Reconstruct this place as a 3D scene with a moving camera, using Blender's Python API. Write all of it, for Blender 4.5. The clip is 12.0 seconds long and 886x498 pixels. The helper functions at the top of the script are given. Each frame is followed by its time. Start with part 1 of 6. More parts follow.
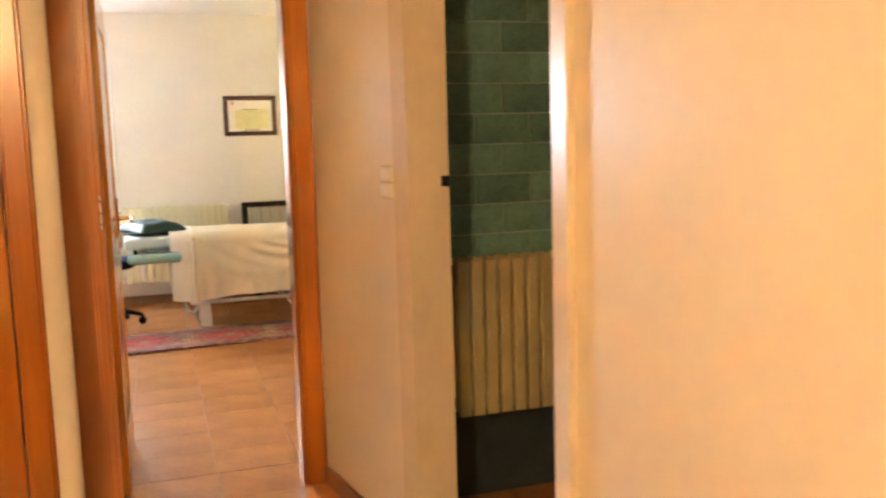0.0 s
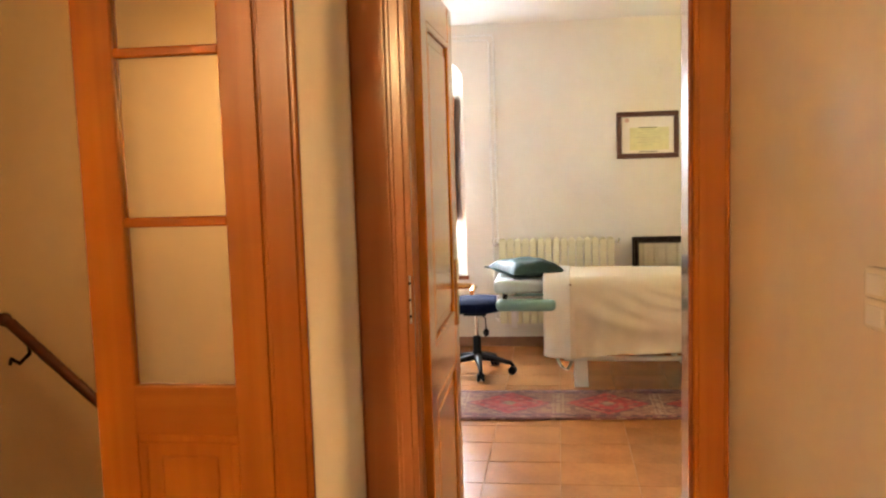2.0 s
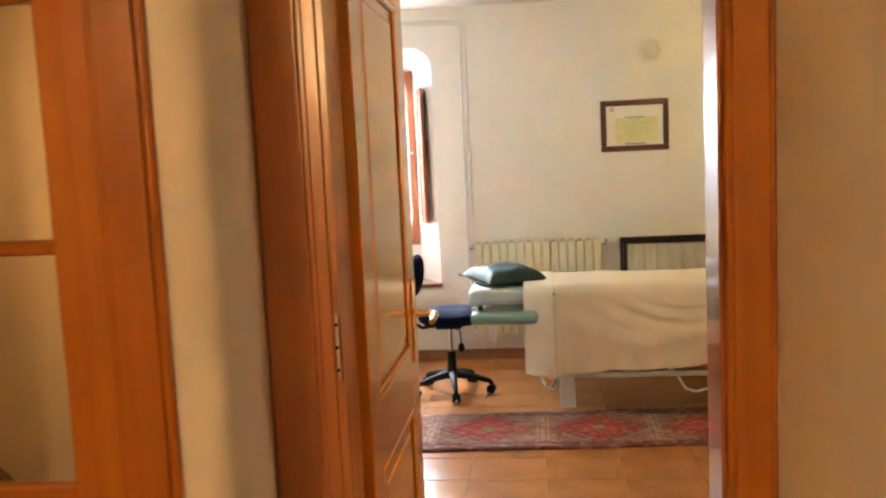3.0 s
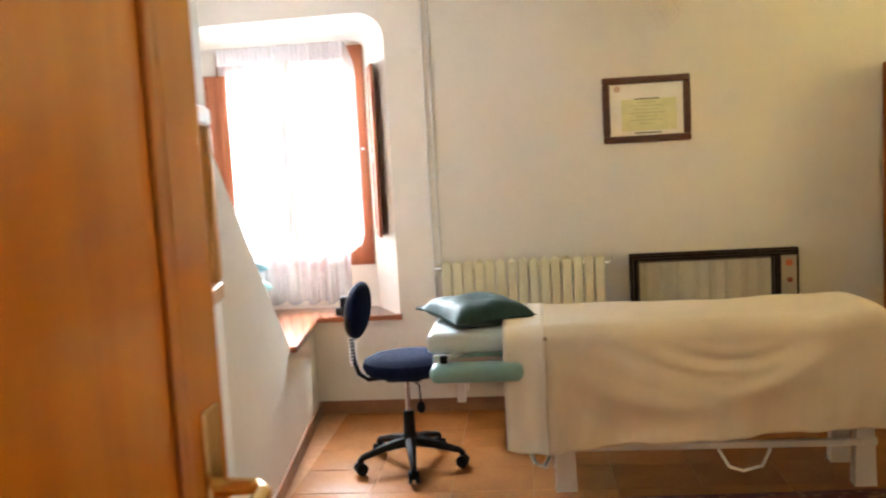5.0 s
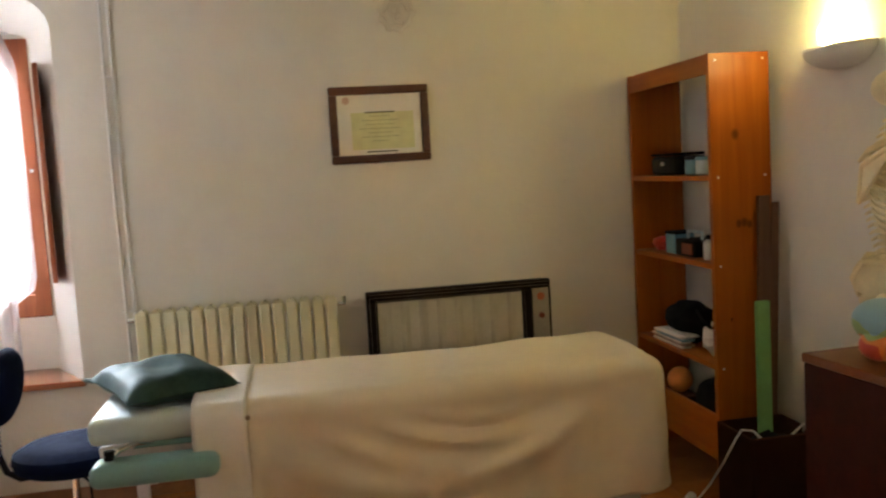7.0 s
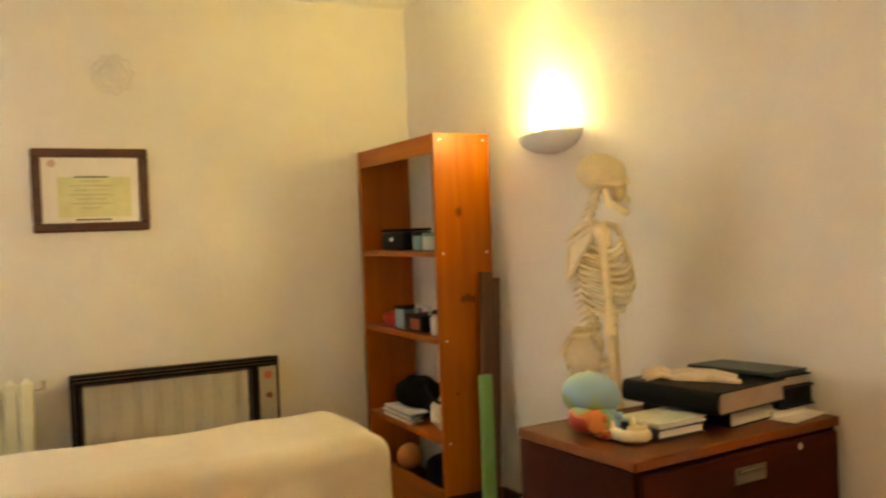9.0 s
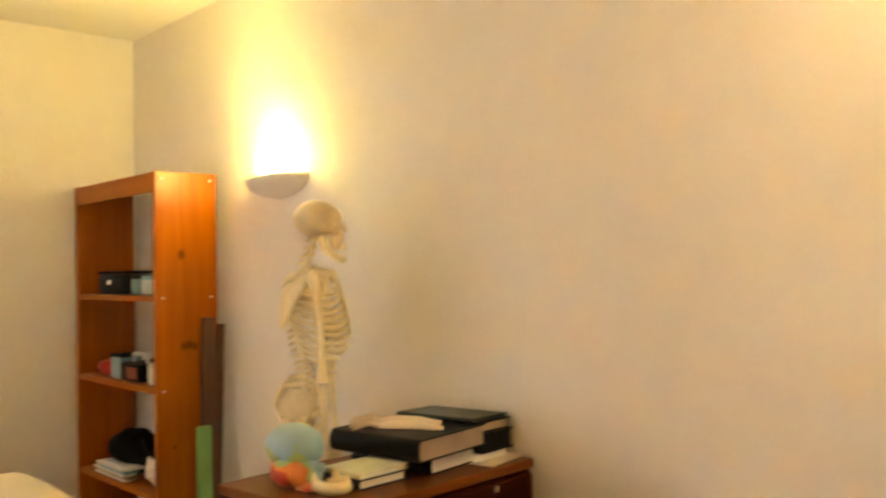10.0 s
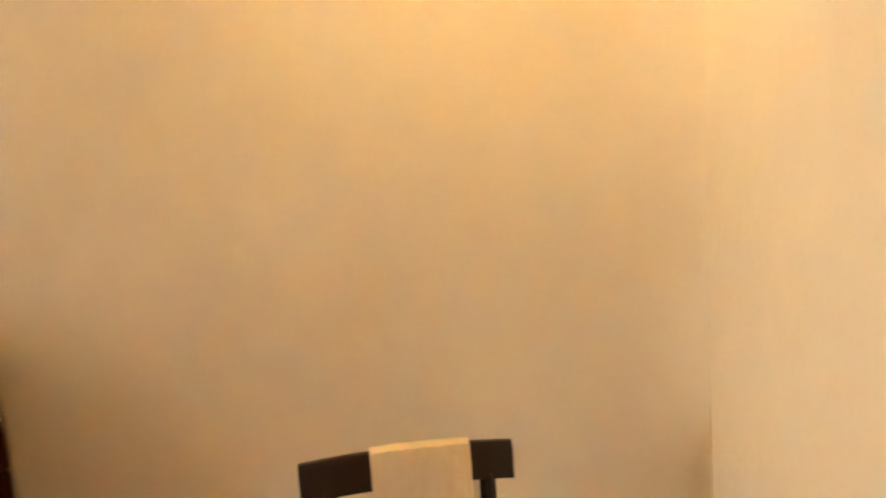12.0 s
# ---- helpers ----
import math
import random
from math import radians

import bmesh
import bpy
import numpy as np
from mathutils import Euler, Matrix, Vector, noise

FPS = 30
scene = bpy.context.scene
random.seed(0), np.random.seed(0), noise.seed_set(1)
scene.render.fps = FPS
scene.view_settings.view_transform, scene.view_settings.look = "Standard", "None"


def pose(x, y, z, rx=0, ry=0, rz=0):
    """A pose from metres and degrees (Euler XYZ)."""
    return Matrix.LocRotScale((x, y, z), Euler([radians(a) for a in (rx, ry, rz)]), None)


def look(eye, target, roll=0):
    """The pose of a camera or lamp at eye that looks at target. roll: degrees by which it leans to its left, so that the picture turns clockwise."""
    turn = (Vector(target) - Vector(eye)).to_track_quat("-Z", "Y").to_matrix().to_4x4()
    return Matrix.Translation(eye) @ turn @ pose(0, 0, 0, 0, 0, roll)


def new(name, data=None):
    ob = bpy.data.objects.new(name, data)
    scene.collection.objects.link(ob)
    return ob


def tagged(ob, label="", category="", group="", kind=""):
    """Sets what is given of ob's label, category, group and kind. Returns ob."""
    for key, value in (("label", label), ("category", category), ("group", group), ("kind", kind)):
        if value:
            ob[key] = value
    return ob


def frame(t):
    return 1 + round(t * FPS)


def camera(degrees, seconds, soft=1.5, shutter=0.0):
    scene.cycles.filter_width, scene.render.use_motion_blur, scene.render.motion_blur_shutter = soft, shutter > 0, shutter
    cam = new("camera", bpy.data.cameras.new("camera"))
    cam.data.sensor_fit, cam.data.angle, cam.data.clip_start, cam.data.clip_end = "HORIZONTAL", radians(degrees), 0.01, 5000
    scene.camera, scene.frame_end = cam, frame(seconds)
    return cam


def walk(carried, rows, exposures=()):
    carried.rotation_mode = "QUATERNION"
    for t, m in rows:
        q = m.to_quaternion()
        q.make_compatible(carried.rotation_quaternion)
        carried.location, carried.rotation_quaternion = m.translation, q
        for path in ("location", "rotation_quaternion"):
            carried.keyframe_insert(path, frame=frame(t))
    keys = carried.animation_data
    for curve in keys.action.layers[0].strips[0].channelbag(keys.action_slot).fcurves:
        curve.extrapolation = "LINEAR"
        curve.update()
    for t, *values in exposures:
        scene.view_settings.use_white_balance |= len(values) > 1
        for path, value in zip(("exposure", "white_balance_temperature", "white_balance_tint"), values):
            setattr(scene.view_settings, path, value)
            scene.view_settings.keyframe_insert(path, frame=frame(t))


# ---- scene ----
cam = camera(54.0, 12.0, soft=2.2, shutter=0.4)
PATH = [
    (0, (0.325, -0.859, 1.448), (0.948, 1.025, 1.199), -1.6),
    (0.5, (0.375, -0.462, 1.469), (0.789, 1.479, 1.22), -1.4),
    (1, (0.424, -0.16, 1.487), (0.533, 1.815, 1.188), -2.1),
    (1.5, (0.517, 0.116, 1.553), (0.337, 2.085, 1.249), -2.0),
    (2, (0.527, 0.436, 1.578), (0.262, 2.408, 1.373), -1.7),
    (2.5, (0.523, 0.688, 1.586), (0.275, 2.662, 1.386), -1.8),
    (3, (0.528, 1.08, 1.566), (0.305, 3.056, 1.354), -2.7),
    (3.2, (0.518, 1.237, 1.57), (0.308, 3.216, 1.372), -2.6),
    (4.8, (0.527, 2.427, 1.501), (0.308, 4.405, 1.302), -3.2),
    (5, (0.546, 2.553, 1.494), (0.349, 4.533, 1.294), -3.2),
    (5.5, (0.57, 2.844, 1.466), (0.513, 4.834, 1.27), -3.1),
    (6, (0.609, 3.046, 1.499), (0.737, 5.031, 1.289), -3.0),
    (6.5, (0.683, 3.251, 1.479), (0.927, 5.226, 1.284), -3.1),
    (7, (0.77, 3.351, 1.487), (1.114, 5.313, 1.305), -3.4),
    (7.2, (0.785, 3.357, 1.488), (1.17, 5.312, 1.316), -3.5),
    (8.8, (0.851, 3.44, 1.489), (1.673, 5.262, 1.427), -2.4),
    (9, (0.866, 3.438, 1.483), (1.774, 5.22, 1.441), -2.2),
    (9.5, (0.928, 3.447, 1.478), (2.068, 5.091, 1.481), -1.7),
    (10, (0.992, 3.39, 1.489), (2.351, 4.856, 1.531), -1.1),
    (10.5, (1.075, 3.3, 1.512), (2.59, 4.604, 1.569), -1.2),
    (11, (1.06, 3.2, 1.52), (2.739, 4.285, 1.467), -1.7),
    (11.4, (1.055, 3.165, 1.53), (2.824, 4.072, 1.305), -3.5),
    (11.7, (1.055, 3.14, 1.535), (2.877, 3.900, 1.216), -3.6),
    (12, (1.07, 3.12, 1.535), (2.935, 3.755, 1.194), -4.1),
]
EXPOSURES = [(0, 2.15, 6400, 10), (1.0, 2.0, 6400, 10), (2.0, 1.85, 6500, 11), (3.2, 1.6, 6500, 10), (5.0, 1.4, 6500, 9), (5.5, 1.3, 6500, 8), (6.0, 1.1, 6450, 8), (6.5, 0.95, 6430, 8), (7.0, 0.72, 6350, 8), (8.0, 1.0, 6900, 8), (9.0, 1.6, 7700, 8), (10.0, 1.8, 8000, 10), (11.0, 1.65, 8800, 13), (11.5, 1.55, 9500, 14), (12, 1.55, 10300, 16)]
walk(cam, [(t, look(eye, target, roll)) for t, eye, target, roll in PATH], EXPOSURES)

# ---- light ----
world = bpy.data.worlds.new("world")
scene.world = world
world.use_nodes = True
wn = world.node_tree
sky = wn.nodes.new("ShaderNodeTexSky")
sky.sky_type, sky.sun_disc = "NISHITA", False
sky.sun_elevation, sky.sun_rotation = radians(60), radians(12)
wn.links.new(sky.outputs[0], wn.nodes["Background"].inputs[0])
wn.nodes["Background"].inputs[1].default_value = 0.12


def lamp(name, kind, energy, colour, m, **more):
    data = bpy.data.lights.new(name, kind)
    data.energy, data.color = energy, colour
    for key, value in more.items():
        setattr(data, key, value)
    ob = new(name, data)
    ob.matrix_world = m
    return ob


WARM = (1.0, 0.66, 0.30)
lamp("sun", "SUN", 3.0, (1, 0.95, 0.86), look((0, 0, 6), (-0.2, -0.9, 4.4)), angle=radians(0.5))
lamp("window_daylight", "AREA", 680, (0.84, 0.92, 1.0), look((-1.0, 9.5, 2.35), (-0.4, 6.4, 1.0)), shape="RECTANGLE", size=1.5, size_y=1.6)
lamp("sconce_bulb", "POINT", 4.6, (1.0, 0.80, 0.24), pose(2.745, 6.30, 1.94), shadow_soft_size=0.06)
lamp("sconce_uplight", "SPOT", 6.5, (1.0, 0.80, 0.24), look((2.70, 6.33, 1.97), (2.35, 6.75, 2.9)), spot_size=radians(125), spot_blend=0.9, shadow_soft_size=0.05)
lamp("second_sconce_bulb", "POINT", 18, (1.0, 0.60, 0.20), pose(2.45, 3.64, 2.27), shadow_soft_size=0.05)
# unseen fill lamp added to brighten the passage; it has no fitting
lamp("corridor_bulb", "POINT", 41, (1.0, 0.66, 0.31), pose(-0.9, -2.1, 2.40), shadow_soft_size=0.10)
lamp("stair_bulb", "POINT", 3.6, (1.0, 0.45, 0.10), pose(-0.44, 3.40, 1.755), shadow_soft_size=0.02)


# ---- materials ----
def mat(name, colour, rough=0.6, metal=0.0, vary=0.08, scale=6.0, bump=0.0, bump_scale=60.0, second=None, per_object=0.0, coat=0.0, alpha=None):
    """A plain surface with colour variation at two scales and a fine relief."""
    m = bpy.data.materials.new(name)
    m.use_nodes = True
    n, l = m.node_tree.nodes, m.node_tree.links
    b = n["Principled BSDF"]
    b.inputs["Roughness"].default_value, b.inputs["Metallic"].default_value = rough, metal
    b.inputs["Coat Weight"].default_value = coat
    co = n.new("ShaderNodeTexCoord")
    big, small = n.new("ShaderNodeTexNoise"), n.new("ShaderNodeTexNoise")
    big.inputs["Scale"].default_value, small.inputs["Scale"].default_value = scale, scale * 9
    for t in (big, small):
        t.inputs["Detail"].default_value = 4
        l.new(co.outputs["Object"], t.inputs["Vector"])
    add = n.new("ShaderNodeMath")
    add.operation = "MULTIPLY_ADD"
    l.new(small.outputs["Fac"], add.inputs[0])
    add.inputs[1].default_value = 0.45
    l.new(big.outputs["Fac"], add.inputs[2])
    fac = add.outputs[0]
    ramp = n.new("ShaderNodeMapRange")
    ramp.inputs["From Min"].default_value, ramp.inputs["From Max"].default_value = 0.45, 1.0
    l.new(fac, ramp.inputs["Value"])
    mix = n.new("ShaderNodeMix")
    mix.data_type = "RGBA"
    c = Vector(colour)
    other = Vector(second) if second else c * (1 - 2.2 * vary)
    mix.inputs["A"].default_value, mix.inputs["B"].default_value = (*(c * (1 + vary)), 1), (*other, 1)
    l.new(ramp.outputs[0], mix.inputs["Factor"])
    out = mix.outputs["Result"]
    if per_object:
        info, hsv = n.new("ShaderNodeObjectInfo"), n.new("ShaderNodeHueSaturation")
        mr = n.new("ShaderNodeMapRange")
        mr.inputs["To Min"].default_value, mr.inputs["To Max"].default_value = 1 - per_object, 1 + per_object
        l.new(info.outputs["Random"], mr.inputs["Value"])
        l.new(mr.outputs[0], hsv.inputs["Value"])
        l.new(out, hsv.inputs["Color"])
        out = hsv.outputs["Color"]
    l.new(out, b.inputs["Base Color"])
    rr = n.new("ShaderNodeMapRange")
    rr.inputs["To Min"].default_value, rr.inputs["To Max"].default_value = max(rough - 0.08, 0.02), min(rough + 0.1, 1)
    l.new(big.outputs["Fac"], rr.inputs["Value"])
    l.new(rr.outputs[0], b.inputs["Roughness"])
    if bump:
        t, bp = n.new("ShaderNodeTexNoise"), n.new("ShaderNodeBump")
        t.inputs["Scale"].default_value, t.inputs["Detail"].default_value = bump_scale, 5
        l.new(co.outputs["Object"], t.inputs["Vector"])
        l.new(t.outputs["Fac"], bp.inputs["Height"])
        bp.inputs["Strength"].default_value, bp.inputs["Distance"].default_value = bump, 0.01
        l.new(bp.outputs[0], b.inputs["Normal"])
    return m


def wood(name, light, dark, rough=0.35, along="Z", scale=1.0, coat=0.3, knots=()):
    """Varnished wood: grain stretched along one axis, slow tone changes, and knots if wanted."""
    m = bpy.data.materials.new(name)
    m.use_nodes = True
    n, l = m.node_tree.nodes, m.node_tree.links
    b = n["Principled BSDF"]
    b.inputs["Roughness"].default_value, b.inputs["Coat Weight"].default_value, b.inputs["Coat Roughness"].default_value = rough, coat, 0.2
    co, mp = n.new("ShaderNodeTexCoord"), n.new("ShaderNodeMapping")
    s = {"X": (1.2, 28, 28), "Y": (28, 1.2, 28), "Z": (28, 28, 1.2)}[along]
    mp.inputs["Scale"].default_value = [v * scale for v in s]
    l.new(co.outputs["Object"], mp.inputs["Vector"])
    g = n.new("ShaderNodeTexNoise")
    g.inputs["Scale"].default_value, g.inputs["Detail"].default_value, g.inputs["Distortion"].default_value = 1.0, 6, 0.6
    l.new(mp.outputs[0], g.inputs["Vector"])
    slow = n.new("ShaderNodeTexNoise")
    slow.inputs["Scale"].default_value = 2.5
    l.new(co.outputs["Object"], slow.inputs["Vector"])
    add = n.new("ShaderNodeMath")
    add.operation = "MULTIPLY_ADD"
    l.new(slow.outputs["Fac"], add.inputs[0])
    add.inputs[1].default_value = 0.6
    l.new(g.outputs["Fac"], add.inputs[2])
    mr = n.new("ShaderNodeMapRange")
    mr.inputs["From Min"].default_value, mr.inputs["From Max"].default_value = 0.55, 1.05
    l.new(add.outputs[0], mr.inputs["Value"])
    mix = n.new("ShaderNodeMix")
    mix.data_type = "RGBA"
    mix.inputs["A"].default_value, mix.inputs["B"].default_value = (*light, 1), (*dark, 1)
    l.new(mr.outputs[0], mix.inputs["Factor"])
    out = mix.outputs["Result"]
    for kx, ky, kz, kr_ in knots:
        km, ln, kr, m2 = n.new("ShaderNodeMapping"), n.new("ShaderNodeVectorMath"), n.new("ShaderNodeMapRange"), n.new("ShaderNodeMix")
        ln.operation, m2.data_type = "LENGTH", "RGBA"
        km.inputs["Location"].default_value = (-kx, -ky, -kz * 0.7)
        km.inputs["Scale"].default_value = (1, 1, 0.7)
        l.new(co.outputs["Object"], km.inputs["Vector"])
        l.new(km.outputs[0], ln.inputs[0])
        kr.inputs["From Min"].default_value, kr.inputs["From Max"].default_value = kr_ * 0.4, kr_
        kr.inputs["To Min"].default_value, kr.inputs["To Max"].default_value = 0.8, 0.0
        l.new(ln.outputs["Value"], kr.inputs["Value"])
        m2.inputs["B"].default_value = (*(Vector(dark) * 0.3), 1)
        l.new(kr.outputs[0], m2.inputs["Factor"])
        l.new(out, m2.inputs["A"])
        out = m2.outputs["Result"]
    l.new(out, b.inputs["Base Color"])
    bp = n.new("ShaderNodeBump")
    bp.inputs["Strength"].default_value, bp.inputs["Distance"].default_value = 0.15, 0.003
    l.new(g.outputs["Fac"], bp.inputs["Height"])
    l.new(bp.outputs[0], b.inputs["Normal"])
    return m


def glow(name, colour, strength):
    m = bpy.data.materials.new(name)
    m.use_nodes = True
    b = m.node_tree.nodes["Principled BSDF"]
    b.inputs["Base Color"].default_value, b.inputs["Emission Color"].default_value = (*colour, 1), (*colour, 1)
    b.inputs["Emission Strength"].default_value = strength
    return m


KNOTS = ((-0.022, -0.415, 1.561, 0.021), (-0.015, -0.415, 1.186, 0.016), (0.010, -0.415, 1.190, 0.018), (0.034, -0.415, 1.182, 0.016), (-0.06, -0.415, 0.78, 0.008))
PLASTER = mat("plaster", (0.78, 0.74, 0.67), 0.85, vary=0.025, scale=1.3, bump=0.25, bump_scale=28)
PLASTER_WARM = mat("painted_plaster", (0.76, 0.68, 0.56), 0.34, vary=0.03, scale=1.5, bump=0.12, bump_scale=22)
CEILING = mat("ceiling_paint", (0.82, 0.80, 0.75), 0.9, vary=0.02, scale=1.0, bump=0.15, bump_scale=25)
TILE = mat("terracotta", (0.42, 0.165, 0.050), 0.20, vary=0.12, scale=4, second=(0.31, 0.125, 0.038), bump=0.08, bump_scale=9, per_object=0.07)
GROUT = mat("grout", (0.42, 0.19, 0.075), 0.9, vary=0.1, scale=20, bump=0.3)
SKIRT = mat("terracotta_skirting", (0.30, 0.14, 0.07), 0.35, vary=0.15, scale=7)
DOOR_WOOD = wood("honey_varnished_wood", (0.45, 0.145, 0.012), (0.34, 0.095, 0.007), 0.25, scale=0.7, coat=0.15)
DOOR_WOOD_X = wood("honey_varnished_rail_wood", (0.44, 0.14, 0.013), (0.33, 0.092, 0.008), 0.25, along="X", scale=0.7, coat=0.15)
CASING_WOOD = wood("reddish_casing_wood", (0.50, 0.19, 0.065), (0.42, 0.145, 0.045), 0.26, scale=0.7, coat=0.3)
LEAF_WOOD = wood("glossy_honey_leaf_wood", (0.62, 0.225, 0.020), (0.52, 0.165, 0.012), 0.14, scale=0.7, coat=0.8)
PINE = wood("orange_pine", (0.44, 0.122, 0.008), (0.31, 0.072, 0.005), 0.36, coat=0.05, knots=KNOTS)
PINE_Y = wood("orange_pine_shelf", (0.42, 0.118, 0.009), (0.30, 0.070, 0.006), 0.4, coat=0.05, along="Y")
SILL_WOOD = wood("sill_wood", (0.36, 0.13, 0.062), (0.25, 0.08, 0.036), 0.18, along="X")
SHUTTER_WOOD = wood("red_brown_shutter_wood", (0.38, 0.115, 0.040), (0.25, 0.07, 0.024), 0.55, coat=0.0)
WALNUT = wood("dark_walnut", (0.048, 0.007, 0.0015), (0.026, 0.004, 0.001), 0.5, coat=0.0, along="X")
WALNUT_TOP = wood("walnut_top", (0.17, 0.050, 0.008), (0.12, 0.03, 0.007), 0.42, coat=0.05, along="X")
FRAME_WOOD = wood("brown_frame_wood", (0.10, 0.027, 0.010), (0.05, 0.012, 0.005), 0.38, along="X", coat=0.05)
PALE_WOOD = wood("pale_pine", (0.68, 0.38, 0.11), (0.55, 0.28, 0.07), 0.35)
PLANK = wood("brown_plank", (0.14, 0.06, 0.03), (0.08, 0.03, 0.015), 0.6)
CREAM = mat("cream_enamel", (0.74, 0.70, 0.48), 0.32, vary=0.03, scale=4)
# a darker cream than the room radiator's
BATH_CREAM = mat("darker_cream_enamel", (0.44, 0.35, 0.18), 0.4, vary=0.05, scale=4)
WHITE = mat("white_paint", (0.8, 0.79, 0.76), 0.4, vary=0.02, scale=5)
FRAME_CREAM = mat("cream_door_paint", (0.66, 0.56, 0.42), 0.3, vary=0.04, scale=3)
BLACK = mat("black_plastic", (0.009, 0.009, 0.011), 0.42, vary=0.1, scale=9)
NAVY = mat("navy_fabric", (0.003, 0.008, 0.036), 0.9, vary=0.15, scale=30, bump=0.3, bump_scale=300)
CHROME = mat("chrome", (0.75, 0.75, 0.76), 0.15, metal=1.0, vary=0.02)
STEEL = mat("dull_steel", (0.20, 0.17, 0.14), 0.45, metal=0.8, vary=0.1)
BRASS = mat("brass", (0.75, 0.52, 0.22), 0.2, metal=1.0, vary=0.05)
MINT = mat("mint_vinyl", (0.20, 0.37, 0.36), 0.38, vary=0.05, scale=6, bump=0.1, bump_scale=90)
MINT_PALE = mat("pale_mint_cover", (0.58, 0.68, 0.70), 0.35, vary=0.04, scale=6)
TEAL = mat("dark_teal_cloth", (0.026, 0.065, 0.064), 0.55, vary=0.2, scale=7, bump=0.2, bump_scale=120)
CLOTH = mat("cream_towelling", (0.74, 0.65, 0.50), 0.95, vary=0.03, scale=3, bump=0.35, bump_scale=260)
BONE = mat("bone_plastic", (0.86, 0.74, 0.47), 0.45, vary=0.07, scale=14)
PAPER = mat("paper", (0.84, 0.80, 0.72), 0.8, vary=0.03, scale=8)
TAN = mat("leather_tan_pages", (0.36, 0.26, 0.19), 0.7, vary=0.08, scale=20)
GREY_GLASS = mat("frosted_pane", (0.50, 0.47, 0.38), 0.45, vary=0.06, scale=5, bump=0.15, bump_scale=120)
GREY_GREEN = mat("certificate_green", (0.72, 0.70, 0.38), 0.7, vary=0.05, scale=18)
RED = mat("red_plastic", (0.55, 0.05, 0.03), 0.4)
ORANGE = mat("orange_rubber", (0.70, 0.24, 0.05), 0.55)
BLUE = mat("light_blue_plastic", (0.20, 0.40, 0.50), 0.4, vary=0.08)
GREEN = mat("green_foam", (0.22, 0.46, 0.16), 0.8, vary=0.06, scale=12)
LIME = mat("lime_plastic", (0.32, 0.48, 0.18), 0.45)
DARK_BLUE = mat("dark_blue_cover", (0.02, 0.03, 0.07), 0.45)
CHAIR_WOOD = wood("black_stained_wood", (0.020, 0.008, 0.005), (0.009, 0.004, 0.003), 0.5, coat=0.0)
CHAIR_WOOD.node_tree.nodes["Principled BSDF"].inputs["Specular IOR Level"].default_value = 0.2
CARD = mat("brown_cardboard", (0.050, 0.018, 0.010), 0.8, vary=0.1, scale=6)
DARK_TILE = mat("dark_green_tile", (0.15, 0.26, 0.205), 0.22, vary=0.2, scale=9, per_object=0.30, bump=0.1, bump_scale=20)
TILE_GROUT = mat("grey_grout", (0.42, 0.48, 0.40), 0.85)
DARK_BASE = mat("dark_base_tile", (0.03, 0.04, 0.045), 0.3, vary=0.2)
LAMP_PLASTER = mat("lamp_plaster", (0.80, 0.78, 0.72), 0.8, vary=0.02)
IVORY = mat("ivory_plastic", (0.84, 0.80, 0.70), 0.15, vary=0.02)
DARK_CLOTH = mat("black_cloth", (0.012, 0.012, 0.014), 0.9, vary=0.2, scale=12, bump=0.4, bump_scale=40)
BULB = glow("lit_bulb", (1.0, 0.83, 0.45), 30)
BRIGHT = glow("sunlit_outdoors", (0.95, 0.98, 1.0), 1.8)


def clear_glass():
    m = bpy.data.materials.new("clear_glass")
    m.use_nodes = True
    b = m.node_tree.nodes["Principled BSDF"]
    b.inputs["Transmission Weight"].default_value, b.inputs["Roughness"].default_value, b.inputs["IOR"].default_value = 1.0, 0.03, 1.1
    return m


def sheer(name="sheer_net", least=0.40, most=0.62, front=0.4):
    """Thin white net: part see-through, part scattering, with a faint lace figure."""
    m = bpy.data.materials.new(name)
    m.use_nodes = True
    n, l = m.node_tree.nodes, m.node_tree.links
    n.remove(n["Principled BSDF"])
    tr, tl, df, a, b = (n.new(k) for k in ("ShaderNodeBsdfTransparent", "ShaderNodeBsdfTranslucent", "ShaderNodeBsdfDiffuse", "ShaderNodeMixShader", "ShaderNodeMixShader"))
    tl.inputs["Color"].default_value = df.inputs["Color"].default_value = (0.87, 0.88, 0.92, 1)
    a.inputs[0].default_value = front
    l.new(tl.outputs[0], a.inputs[1])
    l.new(df.outputs[0], a.inputs[2])
    co, t, mr = n.new("ShaderNodeTexCoord"), n.new("ShaderNodeTexNoise"), n.new("ShaderNodeMapRange")
    t.inputs["Scale"].default_value = 14
    l.new(co.outputs["Object"], t.inputs["Vector"])
    l.new(t.outputs["Fac"], mr.inputs["Value"])
    mr.inputs["To Min"].default_value, mr.inputs["To Max"].default_value = least, most
    l.new(mr.outputs[0], b.inputs[0])
    l.new(tr.outputs[0], b.inputs[1])
    l.new(a.outputs[0], b.inputs[2])
    l.new(b.outputs[0], n["Material Output"].inputs["Surface"])
    return m


